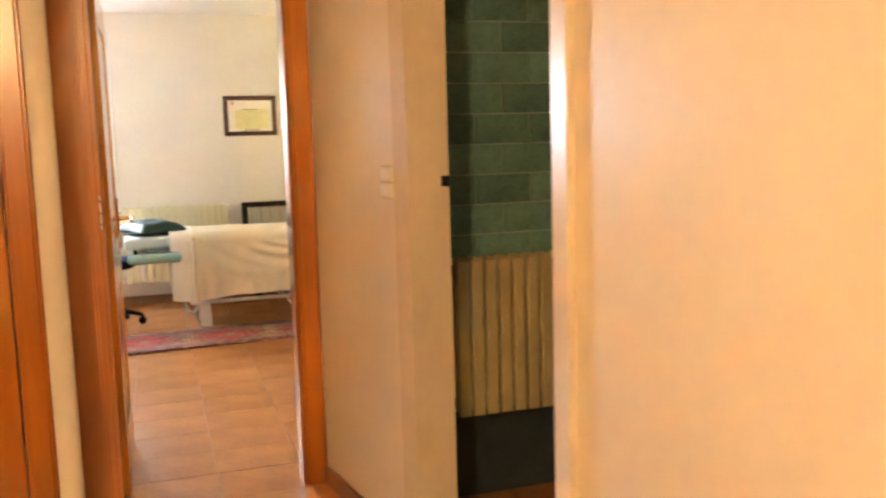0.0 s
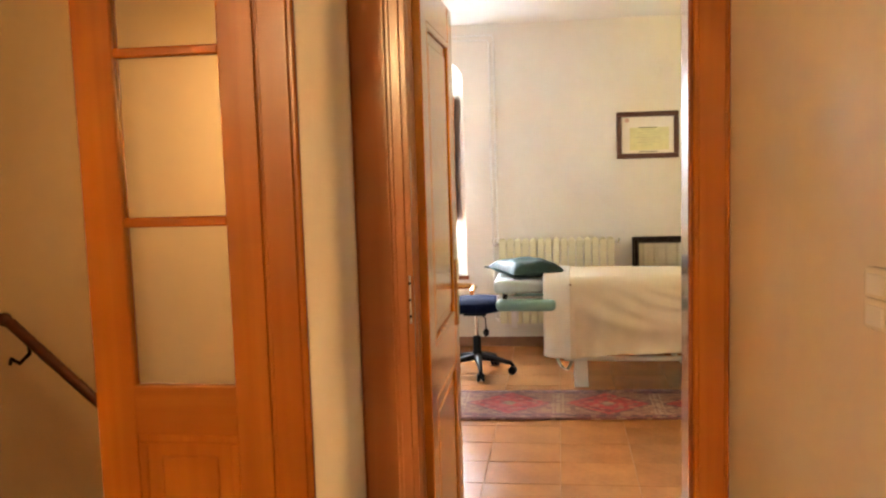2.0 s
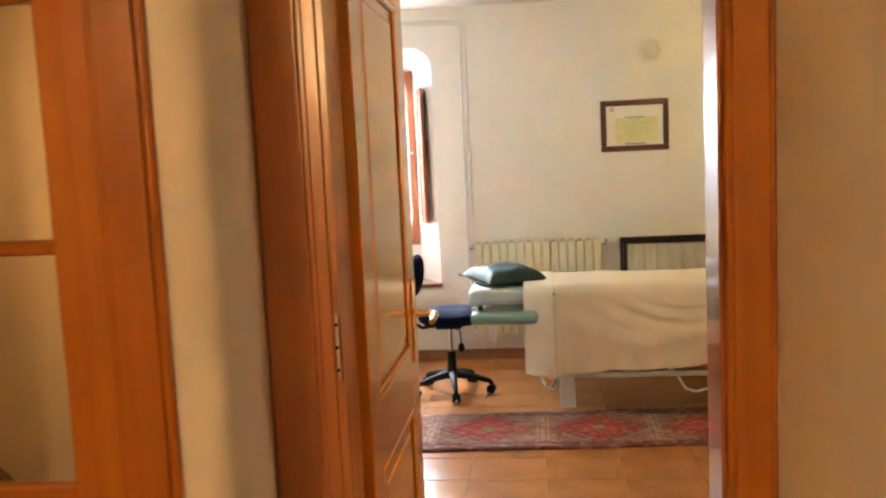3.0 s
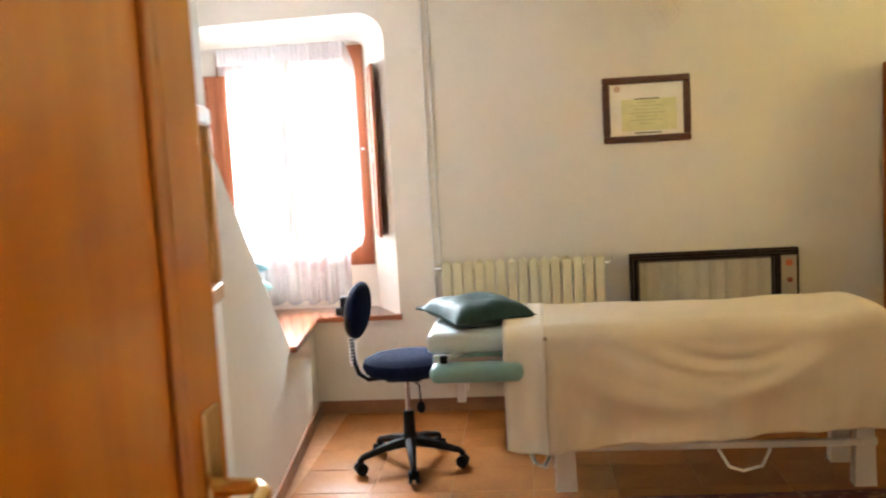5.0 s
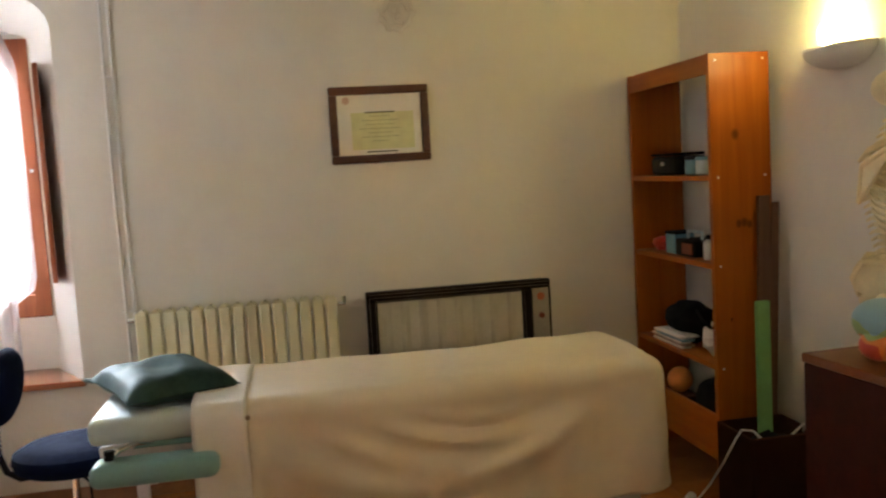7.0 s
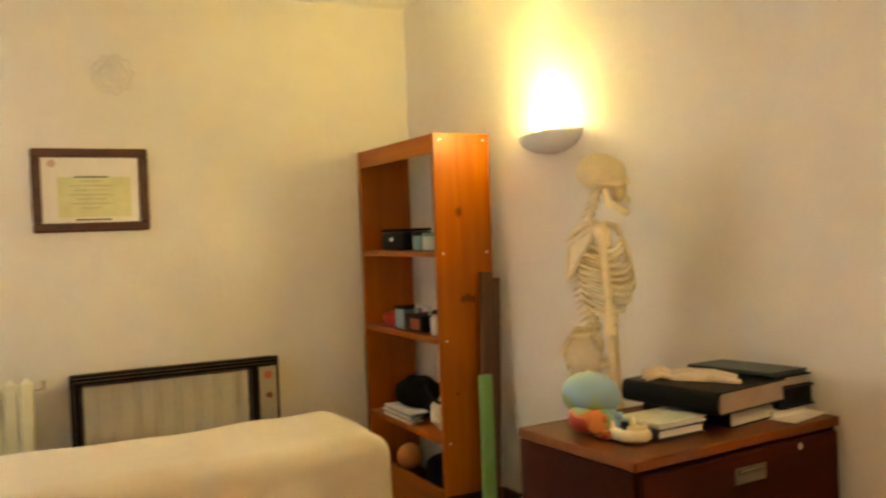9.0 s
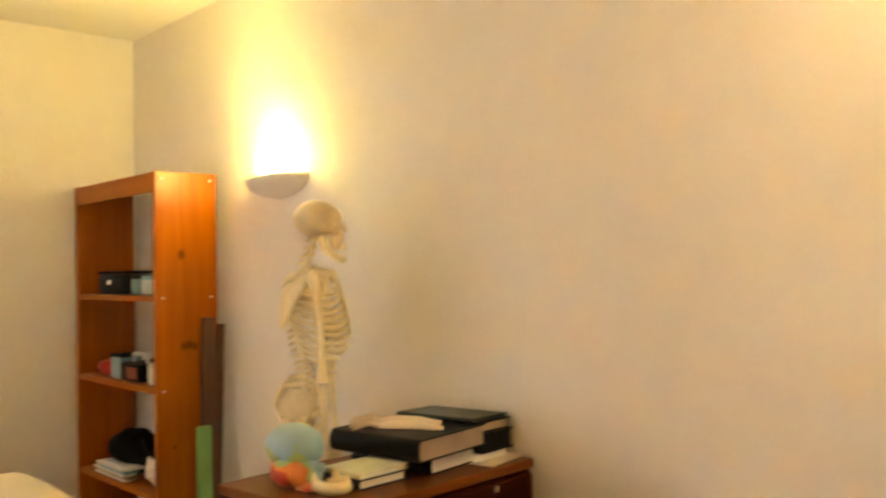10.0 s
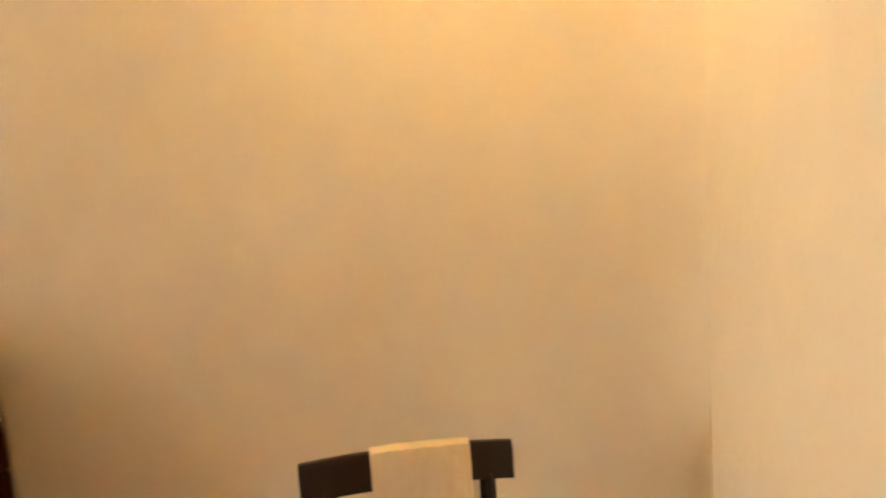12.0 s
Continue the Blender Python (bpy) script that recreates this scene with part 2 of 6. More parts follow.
def rug_material(x0, y0, wide):
    """A runner's pattern: stepped red lozenges on tan, within a dusky border with dashes."""
    m = bpy.data.materials.new("woven_runner")
    m.use_nodes = True
    n, l = m.node_tree.nodes, m.node_tree.links
    b = n["Principled BSDF"]
    b.inputs["Roughness"].default_value = 0.95

    def op(kind, p, q=None, r=None):
        node = n.new("ShaderNodeMath")
        node.operation = kind
        for k, v in enumerate((p, q, r)):
            if v is None:
                continue
            if isinstance(v, (int, float)):
                node.inputs[k].default_value = v
            else:
                l.new(v, node.inputs[k])
        return node.outputs[0]

    def blend(fac, p, q):
        node = n.new("ShaderNodeMix")
        node.data_type = "RGBA"
        l.new(fac, node.inputs["Factor"])
        for key, v in (("A", p), ("B", q)):
            if isinstance(v, tuple):
                node.inputs[key].default_value = (*v, 1)
            else:
                l.new(v, node.inputs[key])
        return node.outputs["Result"]

    co, sep = n.new("ShaderNodeTexCoord"), n.new("ShaderNodeSeparateXYZ")
    l.new(co.outputs["Object"], sep.inputs[0])
    u = op("SUBTRACT", sep.outputs[0], x0)
    v = op("SUBTRACT", sep.outputs[1], y0)
    fx = op("ABSOLUTE", op("SUBTRACT", op("FRACT", op("DIVIDE", u, 0.62)), 0.5))
    ay = op("ABSOLUTE", v)
    stepped = op("SNAP", ay, 0.012)
    d = op("ADD", op("MULTIPLY", fx, 2.45), op("DIVIDE", stepped, wide * 0.36))
    red = blend(op("LESS_THAN", d, 1.0), (0.25, 0.12, 0.075), (0.33, 0.035, 0.028))
    red = blend(op("COMPARE", d, 0.72, 0.05), red, (0.20, 0.03, 0.03))
    red = blend(op("LESS_THAN", d, 0.40), red, (0.40, 0.05, 0.035))
    red = blend(op("LESS_THAN", d, 0.20), red, (0.30, 0.20, 0.12))
    red = blend(op("COMPARE", d, 1.07, 0.04), red, (0.12, 0.05, 0.05))
    bars = op("MULTIPLY", op("GREATER_THAN", fx, 0.43), op("GREATER_THAN", op("FRACT", op("MULTIPLY", fx, 26.0)), 0.5))
    red = blend(bars, red, (0.33, 0.20, 0.13))
    border = op("GREATER_THAN", ay, wide * 0.36)
    out = blend(border, red, (0.17, 0.055, 0.05))
    dash = op("MULTIPLY", op("COMPARE", ay, wide * 0.41, wide * 0.018), op("GREATER_THAN", op("FRACT", op("MULTIPLY", u, 11.0)), 0.55))
    out = blend(dash, out, (0.05, 0.025, 0.03))
    cell = n.new("ShaderNodeVectorMath")
    cell.operation = "SNAP"
    cell.inputs[1].default_value = (0.030, 0.018, 1.0)
    l.new(co.outputs["Object"], cell.inputs[0])
    flecks = n.new("ShaderNodeTexWhiteNoise")
    l.new(cell.outputs[0], flecks.inputs["Vector"])
    motif = n.new("ShaderNodeMapRange")
    motif.inputs["From Min"].default_value, motif.inputs["From Max"].default_value = 0.55, 1.0
    motif.inputs["To Max"].default_value = 0.75
    l.new(flecks.outputs["Value"], motif.inputs["Value"])
    out = blend(motif.outputs[0], out, (0.10, 0.035, 0.035))
    tan_fleck = op("MULTIPLY", op("LESS_THAN", flecks.outputs["Value"], 0.16), 0.6)
    out = blend(tan_fleck, out, (0.34, 0.20, 0.12))
    t = n.new("ShaderNodeTexNoise")
    t.inputs["Scale"].default_value, t.inputs["Detail"].default_value = 45, 6
    l.new(co.outputs["Object"], t.inputs["Vector"])
    hsv, mr = n.new("ShaderNodeHueSaturation"), n.new("ShaderNodeMapRange")
    mr.inputs["To Min"].default_value, mr.inputs["To Max"].default_value = 0.75, 1.3
    l.new(t.outputs["Fac"], mr.inputs["Value"])
    l.new(mr.outputs[0], hsv.inputs["Value"])
    l.new(out, hsv.inputs["Color"])
    l.new(hsv.outputs["Color"], b.inputs["Base Color"])
    bp = n.new("ShaderNodeBump")
    bp.inputs["Strength"].default_value, bp.inputs["Distance"].default_value = 0.5, 0.004
    l.new(t.outputs["Fac"], bp.inputs["Height"])
    l.new(bp.outputs[0], b.inputs["Normal"])
    return m


for dull in (BLACK, NAVY, DARK_CLOTH, CARD, TEAL, WALNUT, WALNUT_TOP, PINE, PINE_Y):
    dull.node_tree.nodes["Principled BSDF"].inputs["Specular IOR Level"].default_value = 0.18
for dull in (WALNUT, CARD, DARK_CLOTH, BLACK, NAVY):
    dull.node_tree.nodes["Principled BSDF"].inputs["Specular IOR Level"].default_value = 0.08
GLASS, NET = clear_glass(), sheer()
DENSE_NET = sheer("dense_net", 1.0, 1.0, 0.985)
BAND_NET = sheer("opaque_strip_net", 1.0, 1.0, 0.991)


# ---- builders ----
def root(ob):
    v = Vector((0, 0, 0))
    while ob:
        v += ob.location
        ob = ob.parent
    return v


def thing(name, label, category, at=(0, 0, 0), group="", turn=0.0):
    ob = tagged(new(name), label, category, group)
    ob.location = at
    ob.rotation_euler.z = radians(turn)
    return ob


def part(name, bm, material, parent=None, label="", kind="", smooth=False, shift=True):
    """Links a bmesh as one mesh object; its points are in the world unless shift is off."""
    me = bpy.data.meshes.new(name)
    if parent is not None and shift:
        bmesh.ops.translate(bm, verts=bm.verts, vec=-root(parent))
    bmesh.ops.recalc_face_normals(bm, faces=bm.faces)
    bm.to_mesh(me)
    bm.free()
    for p in me.polygons:
        p.use_smooth = smooth
    if smooth:
        me.set_sharp_from_angle(angle=radians(40))
    me.materials.append(material)
    ob = new(name, me)
    if parent is not None:
        ob.parent = parent
    return tagged(ob, label, kind=kind)


def bx(x0, x1, y0, y1, z0, z1, bevel=0.0, bm=None, seg=1):
    own = bmesh.new()
    bmesh.ops.create_cube(own, size=1)
    for v in own.verts:
        v.co = Vector(((x0 + x1) / 2 + v.co.x * (x1 - x0), (y0 + y1) / 2 + v.co.y * (y1 - y0), (z0 + z1) / 2 + v.co.z * (z1 - z0)))
    if bevel:
        bmesh.ops.bevel(own, geom=own.edges, offset=bevel, segments=seg, affect="EDGES", profile=0.5)
    return join(bm, own)


def join(bm, own):
    if bm is None:
        return own
    me = bpy.data.meshes.new("tmp")
    own.to_mesh(me)
    own.free()
    bm.from_mesh(me)
    bpy.data.meshes.remove(me)
    return bm


def tube(points, radii, seg=10, bm=None, flat=1.0):
    """A round bar through the points; radii: one or one a point; flat squeezes it across its second axis."""
    own = bmesh.new()
    pts = [Vector(p) for p in points]
    if isinstance(radii, (int, float)):
        radii = [radii] * len(pts)
    rings, ref = [], None
    for i, p in enumerate(pts):
        d = (pts[min(i + 1, len(pts) - 1)] - pts[max(i - 1, 0)]).normalized()
        if ref is None:
            ref = d.orthogonal().normalized()
        a = (ref - d * ref.dot(d)).normalized()
        ref, c = a, d.cross(a)
        rings.append([own.verts.new(p + radii[i] * (math.cos(t) * a + flat * math.sin(t) * c)) for t in (2 * math.pi * k / seg for k in range(seg))])
    for r, s in zip(rings, rings[1:]):
        for k in range(seg):
            own.faces.new((r[k], r[(k + 1) % seg], s[(k + 1) % seg], s[k]))
    own.faces.new(rings[0][::-1])
    own.faces.new(rings[-1])
    return join(bm, own)


def lathe(profile, centre, seg=24, bm=None, squash=1.0):
    """Turns (radius, height) pairs round the z axis at centre."""
    own = bmesh.new()
    c = Vector(centre)
    rings = []
    for r, z in profile:
        rings.append([own.verts.new(c + Vector((max(r, 1e-4) * math.cos(t), squash * max(r, 1e-4) * math.sin(t), z))) for t in (2 * math.pi * k / seg for k in range(seg))])
    for r, s in zip(rings, rings[1:]):
        for k in range(seg):
            own.faces.new((r[k], r[(k + 1) % seg], s[(k + 1) % seg], s[k]))
    own.faces.new(rings[0][::-1])
    own.faces.new(rings[-1])
    return join(bm, own)


def blob(centre, radii, bm=None, seg=16, rings=10, turn=None, rough=0.0):
    own = bmesh.new()
    bmesh.ops.create_uvsphere(own, u_segments=seg, v_segments=rings, radius=1)
    for v in own.verts:
        k = 1 + rough * noise.noise(v.co * 2.3 + Vector(centre) * 7)
        p = Vector((v.co.x * radii[0], v.co.y * radii[1], v.co.z * radii[2])) * k
        v.co = (turn @ p if turn else p) + Vector(centre)
    return join(bm, own)


def prism(outline, axis, lo, hi, bm=None):
    """A flat outline of (a, b) pairs given depth from lo to hi along axis (x: (y, z), y: (x, z), z: (x, y))."""
    own = bmesh.new()

    def put(a, b, c):
        return {"x": (c, a, b), "y": (a, c, b), "z": (a, b, c)}[axis]

    low, high = [own.verts.new(put(a, b, lo)) for a, b in outline], [own.verts.new(put(a, b, hi)) for a, b in outline]
    own.faces.new(low)
    own.faces.new(high[::-1])
    for k in range(len(outline)):
        j = (k + 1) % len(outline)
        own.faces.new((low[k], high[k], high[j], low[j]))
    return join(bm, own)


def setting(name, bm, material, smooth=False):
    return part(name, bm, material, None, kind="structure", smooth=smooth)


def piece(name, mesh, parent, at):
    ob = new(name, mesh)
    ob.parent = parent
    ob.location = at
    return ob


# ---- the shell ----
CEIL = 2.66
setting("floor", bx(-3.0, 3.2, -2.6, 8.1, -0.12, -0.0035), GROUT)
setting("ceiling", bx(-3.0, 3.2, -2.6, 8.3, CEIL, CEIL + 0.15), CEILING)
# far wall with the deep window recess, its upper corner rounded
arch = [(-1.55, 2.36)] + [(-0.24 - 0.16 + 0.16 * math.sin(a), 2.22 + 0.16 * math.cos(a)) for a in np.linspace(0.0, math.pi / 2, 8)] + [(-0.24, 0.57)]
setting("wall_north", prism([(3.0, 0), (3.0, CEIL), (-1.55, CEIL)] + arch + [(-1.55, 0.57), (-1.55, 0)], "y", 7.65, 7.67), PLASTER)
# splayed reveal between the wall face and the window frame
rev = bmesh.new()
front = [(x, 7.67, z) for x, z in arch]
back = [(-1.55, 7.98, 2.27)] + [(-0.42 - 0.07 + 0.07 * math.sin(a), 7.98, 2.20 + 0.07 * math.cos(a)) for a in np.linspace(0.0, math.pi / 2, 8)] + [(-0.42, 7.98, 0.57)]
fv, bv = [rev.verts.new(p) for p in front], [rev.verts.new(p) for p in back]
for k in range(len(fv) - 1):
    rev.faces.new((fv[k], fv[k + 1], bv[k + 1], bv[k]))
setting("wall_reveal", rev, PLASTER, smooth=True)
setting("wall_behind_north", prism([(3.0, 0), (3.0, CEIL), (-1.75, CEIL), (-1.75, 2.245), (-0.43, 2.245), (-0.43, 0.87), (-1.75, 0.87), (-1.75, 0)], "y", 7.98, 8.15), PLASTER)
setting("wall_outer_fill", bx(-1.75, -1.37, 7.98, 8.15, 0.87, 2.245), PLASTER)
setting("wall_east", bx(2.83, 3.0, 3.19, 7.65, 0, CEIL), PLASTER)
setting("wall_recess_side", bx(-1.75, -1.55, 5.2, 7.98, 0, CEIL), PLASTER)

# west wall: a slightly bent plaster wall up to the recess, then a low wall whose top falls to the sill
bend = [(-0.05, 3.0), (-0.12, 4.2), (-0.34, 4.95), (-0.545, 5.45)]
setting("wall_west", prism(bend + [(-0.62, 5.50), (-0.72, 5.50), (-0.52, 4.95), (-0.28, 4.2), (-0.20, 3.0)], "z", 0, CEIL), PLASTER)
low = bmesh.new()
prof = [(5.45, 1.64), (5.62, 1.53), (5.83, 1.35), (6.26, 1.01), (6.60, 0.75), (6.78, 0.60), (6.80, 0.572), (7.65, 0.572)]


def west_x(y):
    return -0.77 + 0.1023 * (7.65 - y)


inner = [low.verts.new((west_x(y), y, z)) for y, z in prof]
outer = [low.verts.new((west_x(y) - 0.10, y, z)) for y, z in prof]
base_i = [low.verts.new((west_x(y), y, 0)) for y, z in prof]
base_o = [low.verts.new((west_x(y) - 0.10, y, 0)) for y, z in prof]
for k in range(len(prof) - 1):
    for r, s in ((inner, outer), (base_i, inner), (outer, base_o)):
        low.faces.new((r[k], r[k + 1], s[k + 1], s[k]))
for k in (0, -1):
    low.faces.new((inner[k], outer[k], base_o[k], base_i[k]))
setting("wall_low_splay", low, PLASTER)
setting("wall_recess_base", prism([(-1.55, 5.45), (-0.66, 5.50), (-0.70, 6.0), (-0.87, 7.65), (-1.55, 7.65)], "z", 0, 0.50), PLASTER)
setting("wall_recess_back", bx(-1.55, -0.62, 5.30, 5.45, 0, CEIL), PLASTER)
setting("wall_under_window", bx(-1.55, -0.24, 7.67, 7.98, 0, 0.565), PLASTER)

# wall with the room's doorway
setting("wall_door_east", prism([(0.90, 2.76), (3.0, 2.76), (3.0, 3.19), (2.83, 3.19), (1.90, 2.975), (0.97, 2.975), (0.90, 2.874)], "z", 0, CEIL), PLASTER)
setting("wall_corner_fillet", prism([(2.86, 3.295)] + [(2.70 + 0.13 * math.cos(a), 3.295 - 0.13 * math.sin(a)) for a in np.linspace(0, 1.344, 34)] + [(2.74, 3.14), (2.86, 3.14)], "z", 0, CEIL), PLASTER, smooth=True)
setting("wall_door_head", bx(0.09, 0.90, 2.76, 2.975, 2.13, CEIL), PLASTER)
setting("wall_door_west", prism([(-0.025, 2.38), (-0.008, 2.383), (0.007, 2.392), (0.016, 2.405), (0.019, 2.422), (0.004, 2.56), (-0.02, 2.76), (0.09, 2.76), (0.09, 3.0), (-0.20, 3.0), (-0.20, 2.50), (-0.06, 2.50), (-0.06, 2.38)], "z", 0, CEIL), PLASTER, smooth=True)
# passage: bent east wall with the bathroom's doorway
setting("wall_passage_east", prism([(0.955, 2.76), (1.02, 2.36), (1.10, 2.02), (1.14, 1.90), (1.26, 1.92), (1.22, 2.40), (1.20, 2.76)], "z", 0, CEIL), PLASTER_WARM)
setting("wall_passage_south", prism([(1.25, 1.02), (1.40, -2.4), (1.60, -2.4), (1.40, 1.02)], "z", 0, CEIL), PLASTER_WARM)
setting("wall_bath_head", prism([(1.14, 1.90), (1.25, 1.02), (1.40, 1.02), (1.26, 1.92)], "z", 2.06, CEIL), PLASTER_WARM)
# two unseen walls, added to shut sun and sky out of the passage
setting("wall_passage_west", bx(-1.25, -1.10, -2.4, 2.38, 0, CEIL), PLASTER_WARM)
setting("wall_passage_end", bx(-1.25, 1.60, -2.55, -2.4, 0, CEIL), PLASTER_WARM)
setting("wall_over_glazed_door", bx(-1.10, -0.06, 2.38, 2.50, 2.12, CEIL), PLASTER_WARM)
setting("wall_stair_north", bx(-2.9, -0.262, 3.80, 3.95, -0.0, CEIL), PLASTER_WARM)
setting("wall_stair_west", bx(-3.0, -2.9, 2.2, 3.95, 0, CEIL), PLASTER_WARM)
setting("wall_stair_south", bx(-2.9, -1.25, 2.3, 2.38, 0, CEIL), PLASTER_WARM)
# bathroom shell
setting("wall_bath_north", bx(1.26, 2.75, 2.36, 2.46, 0, CEIL), TILE_GROUT)
setting("wall_bath_east", bx(2.65, 2.75, 0.2, 2.36, 0, CEIL), DARK_TILE)
setting("wall_bath_south", bx(1.40, 2.75, 0.1, 0.2, 0, CEIL), DARK_TILE)

# skirtings
for name, line in (("baseboard", [(-0.76, 7.638), (2.83, 7.638)]), ("baseboard", [(2.818, 3.2), (2.818, 7.62)])):
    (xa, ya), (xb, yb) = line
    setting(name, bx(min(xa, xb) - 0.004, max(xa, xb) + 0.004, min(ya, yb) - 0.004, max(ya, yb) + 0.008, 0, 0.08, 0.002), SKIRT)
sk = [(west_x(y) + 0.001, y) for y in (5.45, 7.64)]
setting("baseboard", prism([sk[0], sk[1], (sk[1][0] + 0.012, sk[1][1]), (sk[0][0] + 0.012, sk[0][1])], "z", 0, 0.08), SKIRT)
for (xa, ya), (xb, yb) in zip(bend, bend[1:]):
    setting("baseboard", prism([(xa + 0.001, ya), (xb + 0.001, yb), (xb + 0.013, yb), (xa + 0.013, ya)], "z", 0, 0.08), SKIRT)
setting("baseboard", prism([(0.950, 2.75), (1.015, 2.36), (1.095, 2.02), (1.085, 2.018), (1.004, 2.358), (0.940, 2.75)], "z", 0, 0.075), SKIRT)
setting("baseboard", bx(-2.9, -0.262, 3.788, 3.7995, 0, 0.08), SKIRT)


# ---- doorway of the room ----
def casing(name, x0, x1, y0, y1, z1=2.13, material=CASING_WOOD):
    bm = bx(x0, x1, y0, y1, 0, z1, 0.004)
    bx(x0 + 0.012, x1 - 0.012, y0 - 0.008, y0, 0, z1, 0.003, bm)
    return setting(name, bm, material)


casing("trim_door_west", -0.022, 0.095, 2.722, 2.758)
setting("trim_jamb_west", bx(0.091, 0.118, 2.725, 3.01, 0, 2.13, 0.002), CASING_WOOD)
setting("trim_jamb_rebate", bx(0.119, 0.135, 2.725, 2.85, 0, 2.104, 0.002), CASING_WOOD)
casing("trim_door_east", 0.868, 0.960, 2.722, 2.758, material=DOOR_WOOD)
JAMB_WOOD = wood("smooth_varnished_jamb_wood", (0.40, 0.125, 0.030), (0.33, 0.095, 0.022), 0.09, scale=0.7, coat=0.5)
setting("trim_jamb_east", bx(0.866, 0.898, 2.735, 2.872, 0, 2.13, 0.002), JAMB_WOOD)
setting("trim_jamb_stop", bx(0.858, 0.8655, 2.735, 2.868, 0, 2.104, 0.002), JAMB_WOOD)
setting("trim_door_head", bx(-0.015, 0.952, 2.722, 2.757, 2.132, 2.22, 0.004), CASING_WOOD)
setting("trim_head_lining", bx(0.118, 0.858, 2.735, 2.872, 2.105, 2.128, 0.002), CASING_WOOD)
strike = thing("steel_fitting", "small worn steel plate with three screws on door casing", "fitting", (0.105, 2.72, 1.20))
part("plate", bx(0.125, 0.1315, 2.712, 2.724, 1.14, 1.27, 0.001), CHROME, strike, "worn steel plate")
for z in (1.16, 1.205, 1.25):
    part("screw", tube([(0.128, 2.708, z), (0.128, 2.714, z)], 0.0035, 8), BLACK, strike)


def panel_face(bm, x, y0, y1, z0, z1, side, axis="x"):
    """A fielded panel: raised moulding round a bevelled field, on the face at x (or y)."""
    t = 0.022
    for a0, a1, b0, b1 in ((y0, y1, z0, z0 + t), (y0, y1, z1 - t, z1), (y0, y0 + t, z0 + t, z1 - t), (y1 - t, y1, z0 + t, z1 - t)):
        lo, hi = sorted((x, x + side * 0.009))
        if axis == "x":
            bx(lo, hi, a0, a1, b0, b1, 0.004, bm)
        else:
            bx(a0, a1, lo, hi, b0, b1, 0.004, bm)
    lo, hi = sorted((x - side * 0.004, x + side * 0.004))
    if axis == "x":
        bx(lo, hi, y0 + 0.055, y1 - 0.055, z0 + 0.055, z1 - 0.055, 0.006, bm)
    else:
        bx(y0 + 0.055, y1 - 0.055, lo, hi, z0 + 0.055, z1 - 0.055, 0.006, bm)
    return bm


# the room's door leaf, open against the west side
door = tagged(new("door_1"), "open varnished wooden door with moulded panels and a brass lever", "door", kind="structure")
door.location = (0.136, 2.86, 0.0)
X0, X1, Y0, Y1 = 0.118, 0.156, 2.865, 3.585
for y0 in (Y0, Y1 - 0.11):
    part("stile", bx(X0, X1, y0, y0 + 0.11, 0.01, 2.10, 0.003), LEAF_WOOD, door)
RAIL_Y = wood("honey_rail_along_y", (0.60, 0.215, 0.020), (0.50, 0.155, 0.012), 0.14, along="Y", scale=0.7, coat=0.8)
for z0, z1 in ((0.01, 0.22), (0.86, 1.02), (1.98, 2.10)):
    part("rail", bx(X0 + 0.001, X1 - 0.001, Y0 + 0.11, Y1 - 0.11, z0, z1, 0.002), RAIL_Y, door)
for z0, z1 in ((0.22, 0.86), (1.02, 1.98)):
    p = bx(X0 + 0.012, X1 - 0.009, Y0 + 0.11, Y1 - 0.11, z0, z1)
    panel_face(p, X1 - 0.009, Y0 + 0.11, Y1 - 0.11, z0, z1, 1)
    panel_face(p, X0 + 0.012, Y0 + 0.11, Y1 - 0.11, z0, z1, -1)
    part("door_panel", p, LEAF_WOOD, door)
for s, x in ((1, X1), (-1, X0)):
    h = part("door_handle", bx(min(x, x + s * 0.007), max(x, x + s * 0.007), 3.505, 3.552, 0.98, 1.22, 0.003), BRASS, door, "brass lever on a long back plate")
    part("lever", tube([(x, 3.533, 1.12), (x + s * 0.05, 3.533, 1.12), (x + s * 0.066, 3.515, 1.118), (x + s * 0.066, 3.43, 1.112)], [0.012, 0.010, 0.011, 0.009], 10), BRASS, h)
part("latch_plate", bx(0.128, 0.146, Y1, Y1 + 0.002, 1.02, 1.20), CHROME, door)

# narrow glazed door leaf to the stairs
gd = tagged(new("door_2"), "narrow varnished wooden door with three clear panes above a solid panel", "door", kind="structure")
gd.location = (-0.38, 2.41, 0.0)
GX0, GX1, GY0, GY1 = -0.606, -0.160, 2.39, 2.428
part("stile", bx(GX0, GX0 + 0.10, GY0, GY1, 0.01, 2.10, 0.003), DOOR_WOOD, gd)
part("stile", bx(GX1 - 0.088, GX1, GY0, GY1, 0.01, 2.10, 0.003), DOOR_WOOD, gd)
for z0, z1 in ((0.01, 0.20), (0.93, 1.05), (2.02, 2.10)):
    part("rail", bx(GX0 + 0.10, GX1 - 0.088, GY0 + 0.001, GY1 - 0.001, z0, z1, 0.002), DOOR_WOOD_X, gd)
for z in (1.443, 1.842):
    g = bx(GX0 + 0.10, GX1 - 0.088, GY0 + 0.004, GY1 - 0.004, z - 0.006, z + 0.018, 0.005, seg=2)
    part("glazing_bar", g, DOOR_WOOD_X, gd)
for z0, z1 in ((1.05, 1.437), (1.461, 1.836), (1.86, 2.02)):
    part("pane", bx(GX0 + 0.10, GX1 - 0.088, 2.406, 2.410, z0, z1), GLASS, gd).visible_shadow = False
p = bx(GX0 + 0.10, GX1 - 0.088, GY0 + 0.012, GY1 - 0.012, 0.20, 0.93)
